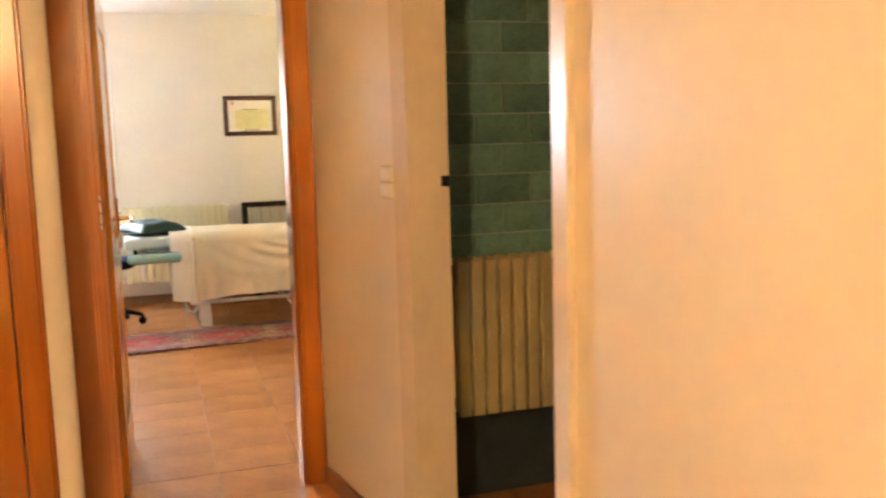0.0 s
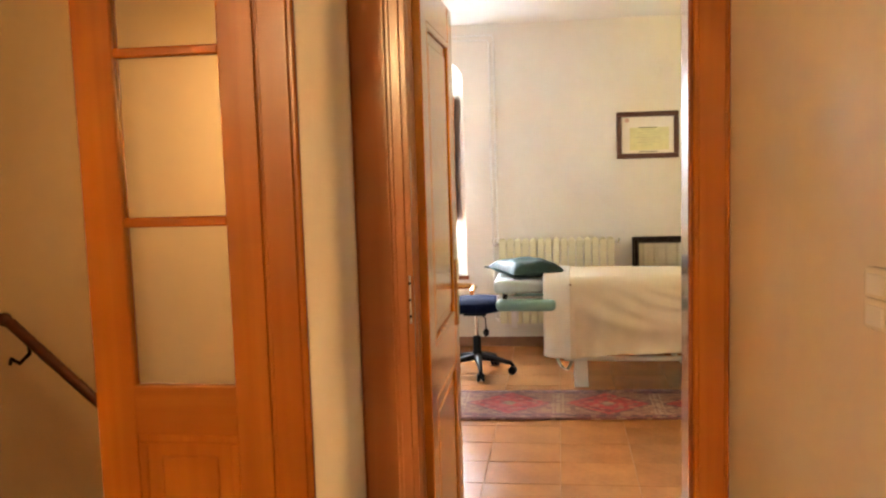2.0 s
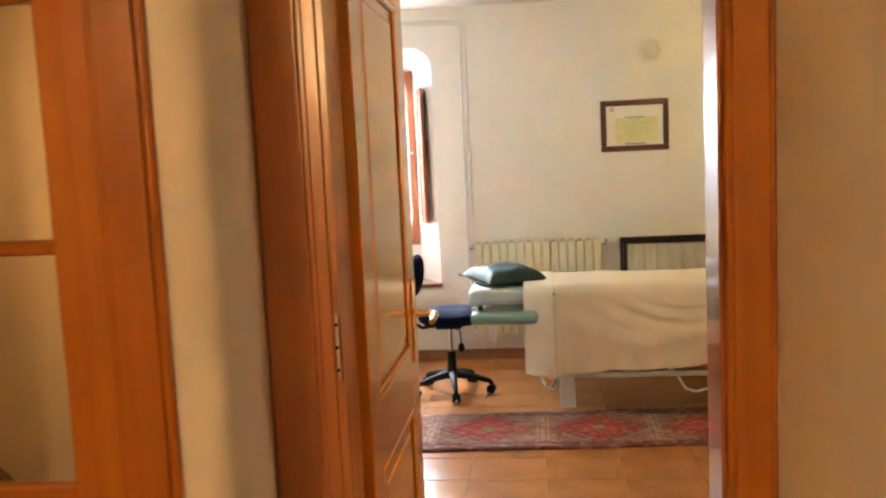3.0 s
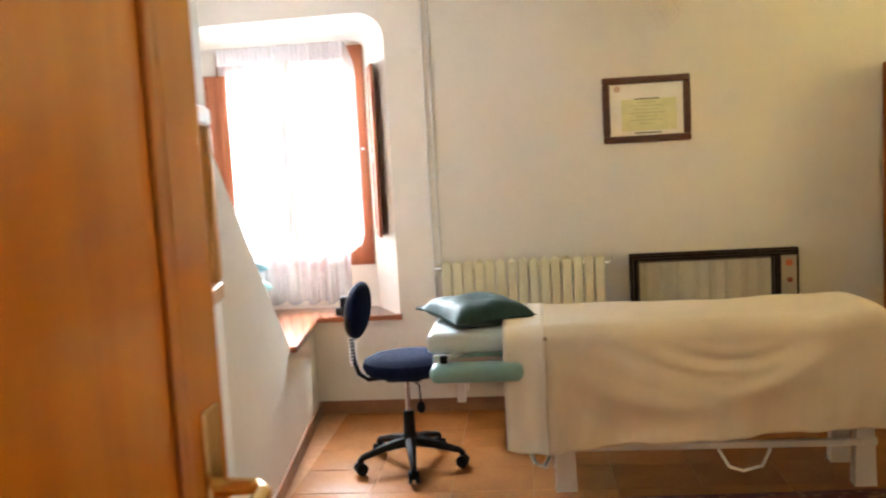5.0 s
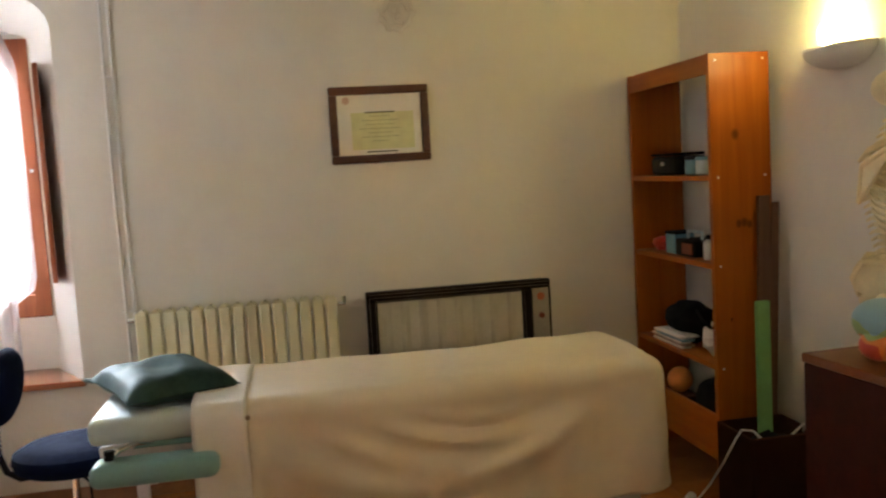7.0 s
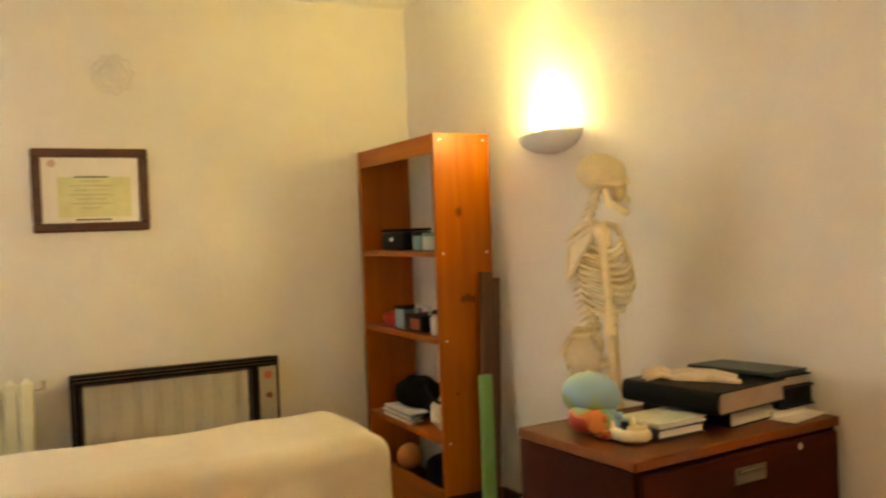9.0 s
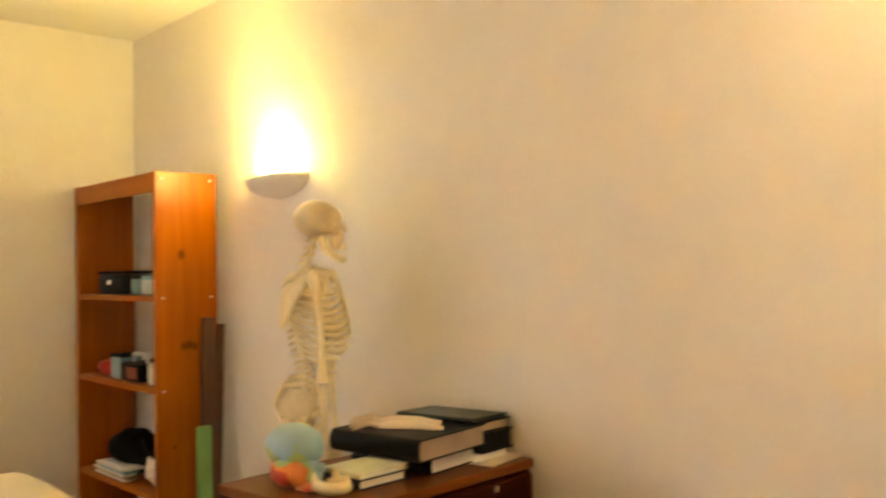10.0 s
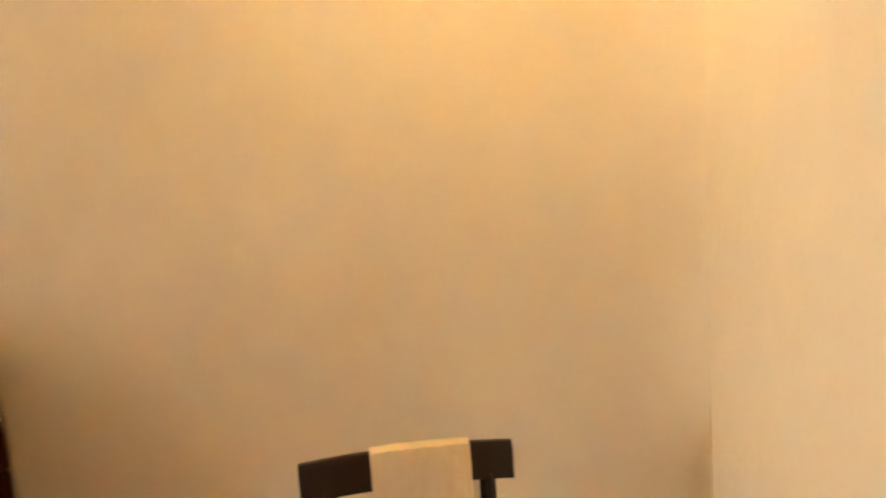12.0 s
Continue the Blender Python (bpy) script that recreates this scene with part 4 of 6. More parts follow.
# flat top between the two long edges
nf = len(path)
front_i = list(range(0, 90))
back_i = [nf - 1 - round(j * 60 / 90) for j in range(90)]
last = None
for fi, bi in zip(front_i, back_i):
    a, b = sheets[fi][0].co, sheets[bi][0].co
    strip = [sheets[fi][0]]
    for s in range(1, 14):
        q = a.lerp(b, s / 14)
        q.z = (a.z * (1 - s / 14) + b.z * s / 14) + 0.006 * math.sin(s / 14 * math.pi) + 0.006 * noise.noise(Vector((q.x * 4, q.y * 4, 2)))
        strip.append(cb.verts.new(q))
    strip.append(sheets[bi][0])
    if last:
        for s in range(14):
            quad = [last[s], last[s + 1], strip[s + 1], strip[s]]
            quad = [v for j, v in enumerate(quad) if v not in quad[:j]]
            if len(quad) >= 3:
                cb.faces.new(quad)
    last = strip
end_ring = [sheets[i][0] for i in range(89, nf - 1 - round(89 * 60 / 90) + 1)]
mid = last[::-1]
loop = end_ring + [v for v in mid if v not in end_ring]
cb.faces.new(loop)
cov = part("cover", cb, CLOTH, cover, smooth=True)
cov.modifiers.new("thickness", "SOLIDIFY").thickness = 0.004
part("button", tube([(0.595, 6.147, 0.735), (0.595, 6.140, 0.735)], 0.008, 10), TAN, cover, "small brown button")

# paler fitted sheet over the head end, hanging a little outside the towelling
fitted = thing("fitted_sheet", "thin off-white sheet wrapped round the head end under the towelling", "cloth", (0.50, 6.47, 0.25))
fb = bmesh.new()
wraps = []
for fi, bi in zip(front_i, back_i):
    if path[fi][0] > 0.597:
        break
    front_run = [Vector(cover_point(fi, k, KK)) + Vector((-0.004, -0.006 * min(1.0, k / 8), 0.004 * max(0.0, 1 - k / 8))) for k in range(KK, -1, -1)]
    back_run = [Vector(cover_point(bi, k, KK)) + Vector((-0.004, 0.006 * min(1.0, k / 8), 0.004 * max(0.0, 1 - k / 8))) for k in range(KK + 1)]
    top_run = [front_run[-1].lerp(back_run[0], q / 10) + Vector((0, 0, 0.003 * math.sin(q / 10 * math.pi))) for q in range(1, 10)]
    wraps.append([fb.verts.new(p) for p in front_run + top_run + back_run])
for a, b in zip(wraps, wraps[1:]):
    for k in range(len(a) - 1):
        fb.faces.new((a[k], a[k + 1], b[k + 1], b[k]))
fit_cloth = part("cloth", fb, mat("offwhite_sheet", (0.80, 0.77, 0.70), 0.8, vary=0.02, scale=5, bump=0.15, bump_scale=60), fitted, smooth=True)
fit_cloth.modifiers.new("thickness", "SOLIDIFY").thickness = 0.002


def cushion(centre, sx, sy, sz, turn, n=22):
    b = bmesh.new()
    t = Matrix.Rotation(turn, 3, "Z")
    for side in (1, -1):
        g = []
        for i in range(n + 1):
            r = []
            for j in range(n + 1):
                u, v = 2 * i / n - 1, 2 * j / n - 1
                pinch = 1 - 0.10 * (1 - u * u) * (abs(v)) ** 3
                pinch2 = 1 - 0.10 * (1 - v * v) * (abs(u)) ** 3
                h = sz * ((1 - u ** 4) * (1 - v ** 4)) ** 0.6
                h *= 1 + 0.22 * noise.noise(Vector((u * 1.7, v * 1.7, 3))) + 0.10 * noise.noise(Vector((u * 4.5, v * 3.0, 7)))
                p = t @ Vector((u * sx * pinch2, v * sy * pinch, 0))
                z = h if side > 0 else -0.55 * h
                r.append(b.verts.new(Vector(centre) + Vector((p.x, p.y, z))))
            g.append(r)
        for a, c in zip(g, g[1:]):
            for k in range(n):
                b.faces.new((a[k], a[k + 1], c[k + 1], c[k]))
    bmesh.ops.remove_doubles(b, verts=b.verts, dist=0.0004)
    return b


pil = thing("cushion", "dark teal satin cushion lying on the head end of the table", "cushion", (0.30, 6.50, 0.765))
part("cover", cushion((0.29, 6.515, 0.797), 0.195, 0.25, 0.072, radians(25)), TEAL, pil, smooth=True)
part("corner_tassel", tube([(-0.012, 6.672, 0.795), (0.030, 6.655, 0.795)], [0.005, 0.012], 8), TEAL, pil)

sat = thing("fabric_satchel", "light blue fabric satchel with pointed pockets on the wooden sill", "bag", (-1.235, 7.70, 0.604))
part("upper_pocket", cushion((-1.185, 7.70, 0.905), 0.11, 0.11, 0.050, radians(45)), BLUE, sat, smooth=True)
part("lower_pocket", cushion((-1.165, 7.69, 0.785), 0.11, 0.11, 0.055, radians(42)), mat("pale_turquoise_fabric", (0.30, 0.60, 0.66), 0.6), sat, "paler turquoise lower pocket", smooth=True)
part("base", blob((-1.24, 7.70, 0.72), (0.06, 0.07, 0.116), rough=0.2), BLUE, sat, smooth=True)


# ---- swivel stool ----
def stool(cx, cy):
    s = thing("swivel_chair", "black swivel chair with navy fabric seat and small backrest", "office chair", (cx, cy, 0))
    for k in range(5):
        a = radians(-72 + 72 * k - 8)
        d = Vector((math.cos(a), math.sin(a), 0))
        leg = part("base_leg", tube([Vector((cx, cy, 0.125)) + d * 0.02, Vector((cx, cy, 0.112)) + d * 0.13, Vector((cx, cy, 0.082)) + d * 0.25, Vector((cx, cy, 0.062)) + d * 0.27], [0.030, 0.022, 0.016, 0.014], 8), BLACK, s, smooth=True)
        c = Vector((cx, cy, 0.030)) + d * 0.262
        side = Vector((-d.y, d.x, 0))
        cast = bmesh.new()
        tube([c - side * 0.026, c - side * 0.008], 0.029, 14, cast)
        tube([c + side * 0.008, c + side * 0.026], 0.029, 14, cast)
        tube([c + Vector((0, 0, 0.0)) - side * 0.008, c + side * 0.008], 0.014, 10, cast)
        tube([c + Vector((0, 0, 0.012)), c + Vector((0, 0, 0.05)), ], 0.013, 8, cast)
        part("castor", cast, BLACK, leg)
    part("sleeve", lathe([(0.036, 0.10), (0.036, 0.16), (0.030, 0.17), (0.028, 0.27), (0.024, 0.28)], (cx, cy, 0), 18), BLACK, s, smooth=True)
    part("gas_column", lathe([(0.014, 0.27), (0.014, 0.44)], (cx, cy, 0), 16), CHROME, s, "chrome gas column", smooth=True)
    part("underplate", bx(cx - 0.09, cx + 0.08, cy - 0.06, cy + 0.06, 0.435, 0.469, 0.006), BLACK, s)
    b = bmesh.new()
    own = lathe([(0.02, 0.470), (0.19, 0.472), (0.212, 0.485), (0.224, 0.512), (0.218, 0.540), (0.18, 0.560), (0.09, 0.567), (0.0, 0.568)], (cx + 0.012, cy, 0), 40, b, squash=0.95)
    part("seat", b, NAVY, s, "round navy fabric seat", smooth=True)
    part("height_lever", tube([(cx + 0.04, cy - 0.05, 0.44), (cx + 0.075, cy - 0.10, 0.43), (cx + 0.08, cy - 0.11, 0.34)], 0.005, 8), BLACK, s)
    part("lever_knob", blob((cx + 0.08, cy - 0.11, 0.325), (0.022, 0.016, 0.03)), BLACK, s, smooth=True)
    part("back_spring", tube([(cx - 0.10, cy, 0.45), (cx - 0.19, cy, 0.44), (cx - 0.235, cy, 0.47), (cx - 0.258, cy, 0.54), (cx - 0.262, cy, 0.64), (cx - 0.255, cy, 0.78)], 0.012, 10), BLACK, s, "bent black bar with a corrugated sleeve", smooth=True)
    rib = bmesh.new()
    for k in range(9):
        z = 0.515 + k * 0.017
        tube([(cx - 0.259, cy, z), (cx - 0.260, cy, z + 0.007)], 0.0175, 12, rib)
    part("corrugated_sleeve", rib, CHROME, s)
    bk = bmesh.new()
    turn = Matrix.Rotation(radians(8), 3, "Y")
    blob((cx - 0.218, cy, 0.79), (0.056, 0.172, 0.142), bk, 24, 16, turn)
    for v in bk.verts:
        v.co.y = cy + (v.co.y - cy) * (1 + 1.1 * (v.co.z - 0.79))
    part("backrest", bk, NAVY, s, "oval padded backrest", smooth=True)
    part("backrest_shell", blob((cx - 0.240, cy, 0.79), (0.040, 0.155, 0.128), None, 20, 14, turn), BLACK, s, smooth=True)
    part("backrest_clamp", bx(cx - 0.305, cx - 0.262, cy - 0.022, cy + 0.022, 0.76, 0.86, 0.008), BLACK, s)
    part("clamp_knob", tube([(cx - 0.300, cy, 0.785), (cx - 0.328, cy, 0.785)], 0.020, 12), BLACK, s)
    return s


stool(-0.085, 6.72)

# ---- woven runner ----
rug = thing("rug", "worn red and tan woven runner with stepped lozenges", "rug", (0.85, 5.90, 0.0))
rb = bmesh.new()
gx = np.linspace(-0.42, 2.30, 90)
gy = np.linspace(5.575, 6.225, 14)
g = [[rb.verts.new((x, y + 0.05 * (x - 0.8) * 0.9, 0.010 + 0.0015 * noise.noise(Vector((x * 6, y * 6, 0))))) for y in gy] for x in gx]
for a, b in zip(g, g[1:]):
    for k in range(13):
        rb.faces.new((a[k], a[k + 1], b[k + 1], b[k]))
rug_weave = part("weave", rb, rug_material(-0.965, 0.0, 0.65), rug, smooth=True)
rug_weave.modifiers.new("thickness", "SOLIDIFY").thickness = 0.007
fringe = bmesh.new()
for k in range(60):
    y = 5.52 + 0.65 * k / 60
    tube([(-0.42, y, 0.008), (-0.47, y + random.uniform(-0.006, 0.006), 0.004)], 0.003, 4, fringe)
part("fringe", fringe, PAPER, rug, kind="stuff")

# ---- pale panel heater leaning by the wall ----
ht = thing("panel_heater", "low black framed heater with frosted ribbed front and grey strip", "heater", (1.58, 7.52, 0.0))
hb = bmesh.new()
for x0, x1, z0, z1 in ((1.108, 2.03, 0.872, 0.915), (1.108, 1.160, 0.17, 0.872), (1.885, 1.935, 0.17, 0.872), (1.160, 1.885, 0.17, 0.22)):
    bx(x0, x1, 7.50, 7.545, z0, z1, 0.006, hb)
HEATER_FRAME = mat("brown_black_enamel", (0.012, 0.007, 0.006), 0.5)
HEATER_FRAME.node_tree.nodes["Principled BSDF"].inputs["Specular IOR Level"].default_value = 0.12
# lighter colour for thin strips that draw the highlights along the black frame
HEATER_GLINT = mat("frame_glint", (0.08, 0.06, 0.05), 0.4)
part("frame", hb, HEATER_FRAME, ht)
part("trim_line", bx(1.122, 2.02, 7.4945, 7.4995, 0.886, 0.889, 0.0005), HEATER_GLINT, ht)
part("trim_line", bx(1.116, 2.02, 7.4945, 7.4995, 0.902, 0.905, 0.0005), HEATER_GLINT, ht)
part("trim_line", bx(1.122, 1.125, 7.4945, 7.4995, 0.18, 0.885, 0.0005), HEATER_GLINT, ht)
part("trim_line", bx(1.150, 1.153, 7.4945, 7.4995, 0.18, 0.870, 0.0005), HEATER_GLINT, ht)
part("trim_line", bx(1.892, 1.895, 7.4945, 7.4995, 0.18, 0.870, 0.0005), HEATER_GLINT, ht)
part("inner_lip", bx(1.162, 1.884, 7.508, 7.519, 0.862, 0.870, 0.001), HEATER_GLINT, ht)
part("front_pane", bx(1.160, 1.885, 7.520, 7.526, 0.22, 0.872), GREY_GLASS, ht, "frosted ribbed pane")
RIB_GLASS = mat("darker_frosted_rib", (0.47, 0.44, 0.355), 0.45, vary=0.05, scale=5)
for k in range(8):
    x = 1.185 + k * 0.089
    part("rib", prism([(x, 7.5195), (x + 0.014, 7.514), (x + 0.024, 7.514), (x + 0.044, 7.5195)], "z", 0.22, 0.860), RIB_GLASS, ht)
ctl = part("control_strip", bx(1.935, 2.020, 7.505, 7.545, 0.17, 0.872, 0.003), mat("grey_enamel", (0.42, 0.38, 0.31), 0.4), ht, "grey control strip")
part("edge_trim", bx(2.020, 2.030, 7.502, 7.547, 0.17, 0.872, 0.002), HEATER_FRAME, ht)
part("sticker", tube([(1.978, 7.5045, 0.83), (1.978, 7.503, 0.83)], 0.020, 16), mat("orange_sticker", (0.55, 0.16, 0.08), 0.6), ctl)
part("knob", tube([(1.978, 7.505, 0.735), (1.978, 7.488, 0.735)], 0.014, 14), mat("red_brown_knob", (0.22, 0.05, 0.03), 0.4), ctl)
part("body", bx(1.115, 2.022, 7.546, 7.63, 0.17, 0.905, 0.004), BLACK, ht)
for x in (1.2, 1.9):
    part("foot", bx(x, x + 0.06, 7.49, 7.62, 0.0, 0.17, 0.004), BLACK, ht)

# ---- pine shelves ----
SX0, SX1, SY0, SY1, SH = 2.517, 2.790, 6.735, 7.600, 1.900
shf = thing("bookcase", "open orange pine bookcase with knots, half filled with small things", "bookcase", (2.65, 7.15, 0.0))
part("side_panel", bx(SX0, SX1, SY0, SY0 + 0.028, 0.0, SH, 0.002), PINE, shf)
part("side_panel", bx(SX0, SX1, SY1 - 0.028, SY1, 0.0, SH, 0.002), PINE, shf)
part("top_board", bx(SX0 + 0.016, SX1, SY0 + 0.029, SY1 - 0.029, SH - 0.030, SH - 0.004, 0.002), PINE_Y, shf)
part("top_fascia", bx(SX0 + 0.001, SX0 + 0.015, SY0 + 0.029, SY1 - 0.029, SH - 0.085, SH - 0.002, 0.002), PINE_Y, shf)
SHELVES = (0.37, 0.585, 1.020, 1.395)
for z in SHELVES[1:]:
    part("shelf", bx(SX0 + 0.003, SX1 - 0.004, SY0 + 0.029, SY1 - 0.029, z - 0.024, z, 0.002), PINE_Y, shf)
part("plinth", bx(SX0 + 0.004, SX0 + 0.022, SY0 + 0.029, SY1 - 0.029, 0.16, 0.36, 0.002), PINE_Y, shf)
part("shelf", bx(SX0 + 0.023, SX1 - 0.004, SY0 + 0.029, SY1 - 0.029, 0.15, 0.174, 0.002), PINE_Y, shf)
for y, z in ((SY0, 1.385), (SY0, 1.01), (SY0, 1.87), (SY0, 0.57)):
    for x in (SX0 + 0.03, SX1 - 0.03):
        part("screw_cap", tube([(x, y - 0.0025, z), (x, y, z)], 0.0042, 8), PAPER, shf)


def tub(x, y, z, r, h, material, label, lid=None):
    t = thing("jar", label, "jar", (x, y, z), "jars on the shelf")
    part("body", lathe([(r * 0.8, 0), (r * 0.97, h * 0.08), (r, h * 0.5), (r * 0.95, h * 0.78)], (x, y, z), 20), material, t, smooth=True)
    part("lid", lathe([(r * 1.02, h * 0.79), (r * 1.02, h * 0.97), (r * 0.9, h)], (x, y, z), 20), lid or material, t)


tub(2.60, 7.05, 1.397, 0.045, 0.085, BLUE, "small light blue plastic tub on the pine shelf", BLACK)
tub(2.59, 6.93, 1.397, 0.042, 0.080, MINT_PALE, "small pale mint plastic tub on the pine shelf", BLUE)
tub(2.60, 6.83, 1.397, 0.040, 0.078, LIME, "small lime green plastic tub on the pine shelf", BLUE)
cam_case = thing("camera_case", "squat black camera case on the pine shelf", "case", (2.63, 7.27, 1.397))
part("body", bx(2.55, 2.70, 7.14, 7.42, 1.397, 1.485, 0.02, seg=3), BLACK, cam_case, smooth=True)
part("flap", bx(2.545, 2.705, 7.15, 7.41, 1.4865, 1.500, 0.006), DARK_CLOTH, cam_case)
part("buckle", bx(2.542, 2.549, 7.25, 7.29, 1.44, 1.46, 0.001), CHROME, cam_case)

redp = thing("pouch", "soft red pouch on the pine shelf", "pouch", (2.60, 7.42, 1.022))
part("body", blob((2.60, 7.42, 1.058), (0.05, 0.065, 0.036), rough=0.3), RED, redp, smooth=True)
boxb = thing("small_box", "small slate blue cardboard box on the pine shelf", "box", (2.60, 7.25, 1.022))
part("body", bx(2.56, 2.66, 7.20, 7.30, 1.022, 1.115, 0.003), BLUE, boxb)
part("lid", bx(2.557, 2.663, 7.197, 7.303, 1.1155, 1.128, 0.002), DARK_CLOTH, boxb)
gear = thing("hand_tool", "black electrical device with a red side on the pine shelf", "device", (2.62, 7.07, 1.022))
part("body", bx(2.55, 2.70, 6.98, 7.18, 1.022, 1.100, 0.012, seg=2), BLACK, gear, smooth=True)
part("side", bx(2.545, 2.549, 7.00, 7.10, 1.035, 1.085, 0.001), mat("rust_label", (0.28, 0.06, 0.03), 0.5), gear)
part("handle", tube([(2.60, 7.0, 1.10), (2.60, 7.0, 1.135), (2.60, 7.14, 1.135), (2.60, 7.14, 1.10)], 0.008, 8), MINT_PALE, gear)
for x, y, h, m_ in ((2.58, 6.90, 0.11, WHITE), (2.65, 6.86, 0.15, PAPER), (2.60, 6.82, 0.13, WHITE)):
    t = thing("bottle", "small white plastic bottle on the pine shelf", "bottle", (x, y, 1.022), "bottles on the shelf")
    part("body", lathe([(0.022, 0), (0.024, 0.01), (0.024, h * 0.7), (0.012, h * 0.82)], (x, y, 1.022), 16), m_, t, smooth=True)
    part("cap", lathe([(0.012, h * 0.825), (0.012, h)], (x, y, 1.022), 14), BLACK, t)
gls = thing("drinking_glass", "small greenish glass standing at the back of the shelf", "glass", (2.72, 7.02, 1.022))
part("cup", lathe([(0.028, 0), (0.036, 0.15), (0.033, 0.15), (0.026, 0.008)], (2.72, 7.02, 1.022), 18), MINT_PALE, gls, smooth=True)

hbag = thing("handbag", "slouched black bag on the pine shelf", "bag", (2.66, 7.26, 0.587))
part("body", blob((2.66, 7.26, 0.685), (0.10, 0.19, 0.098), rough=0.18, seg=22, rings=16), DARK_CLOTH, hbag, smooth=True)
part("strap", tube([(2.62, 7.12, 0.76), (2.58, 6.98, 0.735), (2.56, 6.88, 0.725), (2.60, 6.80, 0.715)], 0.007, 8), DARK_CLOTH, hbag, smooth=True)
for k, (tone, y0, y1, x0) in enumerate(((PAPER, 7.10, 7.42, 2.530), (TAN, 7.08, 7.40, 2.535), (PAPER, 7.11, 7.43, 2.528), (BLUE, 7.09, 7.38, 2.532), (PAPER, 7.12, 7.41, 2.530), (WHITE, 7.07, 7.36, 2.536))):
    mg = thing("magazine", "thin magazine in a loose pile on the pine shelf", "magazine", (2.56, 7.25, 0.587 + k * 0.0105), "magazines on the shelf")
    b = bx(x0, x0 + 0.05 + 0.004 * k, y0, y1, 0.5872 + k * 0.0105, 0.5972 + k * 0.0105, 0.001)
    part("page_block", b, tone, mg)
wb = thing("paper_bag", "crumpled white paper bag on the pine shelf", "paper bag", (2.65, 6.90, 0.587))
part("body", blob((2.65, 6.92, 0.655), (0.09, 0.10, 0.075), rough=0.5, seg=20, rings=14), PAPER, wb, smooth=False)
lb = thing("sports_bag", "black sports bag in the bottom of the bookcase", "bag", (2.68, 6.98, 0.176))
part("body", blob((2.665, 6.97, 0.325), (0.10, 0.185, 0.150), rough=0.16, seg=22, rings=16), DARK_CLOTH, lb, smooth=True)
ballo = thing("massage_ball", "orange rubber ball in the bottom of the bookcase", "ball", (2.575, 7.28, 0.176))
part("shell", blob((2.60, 7.28, 0.395), (0.062, 0.062, 0.062), seg=24, rings=16), ORANGE, ballo, smooth=True)
part("box_under", bx(2.545, 2.66, 7.18, 7.40, 0.176, 0.334, 0.003), CARD, ballo, "brown carton holding the ball")

# ---- plank, foam strip, carton and cord by the shelves ----
pk = thing("plank", "dark brown wooden plank leaning upright against the wall", "plank", (2.70, 6.68, 0.0))
part("board", prism([(2.665, 0.0), (2.735, 0.0), (2.745, 1.30), (2.695, 1.30)], "y", 6.675, 6.695), PLANK, pk)
part("edge_board", prism([(2.70, 0.0), (2.76, 0.0), (2.80, 1.27), (2.77, 1.27)], "y", 6.698, 6.71), PLANK, pk)
fm = thing("foam_strip", "light green foam strip standing in the brown carton", "foam", (2.62, 6.545, 0.012))
part("strip", bx(2.592, 2.650, 6.53, 6.56, 0.012, 0.885, 0.008, seg=2), GREEN, fm, smooth=True)
ct = thing("carton", "open dark brown carton on the floor beside the bookcase", "carton", (2.59, 6.5, 0.0))
for x0, x1, y0, y1 in ((2.465, 2.48, 6.38, 6.655), (2.745, 2.76, 6.38, 6.655), (2.48, 2.745, 6.38, 6.395), (2.48, 2.745, 6.64, 6.655)):
    part("carton_wall", bx(x0, x1, y0, y1, 0.012, 0.375, 0.003), CARD, ct)
part("carton_base", bx(2.465, 2.76, 6.38, 6.655, 0.0, 0.011), CARD, ct)
part("content", blob((2.60, 6.48, 0.26), (0.09, 0.07, 0.10), rough=0.3), DARK_CLOTH, ct, smooth=True)
cord = thing("extension_cord", "white electric cord with a round plug lying on the floor", "cord", (2.37, 6.72, 0.0))
part("wire", tube([(2.56, 6.46, 0.34), (2.515, 6.455, 0.385), (2.47, 6.46, 0.392), (2.450, 6.475, 0.35), (2.425, 6.53, 0.24), (2.40, 6.60, 0.13), (2.38, 6.67, 0.045), (2.37, 6.72, 0.02)], 0.0045, 8), WHITE, cord, smooth=True)
part("plug", tube([(2.360, 6.715, 0.026), (2.385, 6.745, 0.026)], 0.021, 14), WHITE, cord, "round white plug")
part("wire_loop", tube([(2.66, 6.42, 0.36), (2.70, 6.41, 0.40), (2.74, 6.43, 0.405), (2.735, 6.46, 0.36)], 0.0045, 8), WHITE, cord, smooth=True)

# ---- dark chest of drawers ----
KX0, KX1, KY0, KY1, KH = 2.09, 2.815, 4.975, 5.42, 0.955
ch = thing("drawer_cabinet", "dark walnut drawer cabinet with metal pulls, crowded with books", "cabinet", (2.45, 5.2, 0.0))
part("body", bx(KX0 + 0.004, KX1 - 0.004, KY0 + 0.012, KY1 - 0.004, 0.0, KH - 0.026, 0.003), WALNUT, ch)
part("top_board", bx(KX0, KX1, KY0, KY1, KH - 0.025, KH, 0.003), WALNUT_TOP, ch)
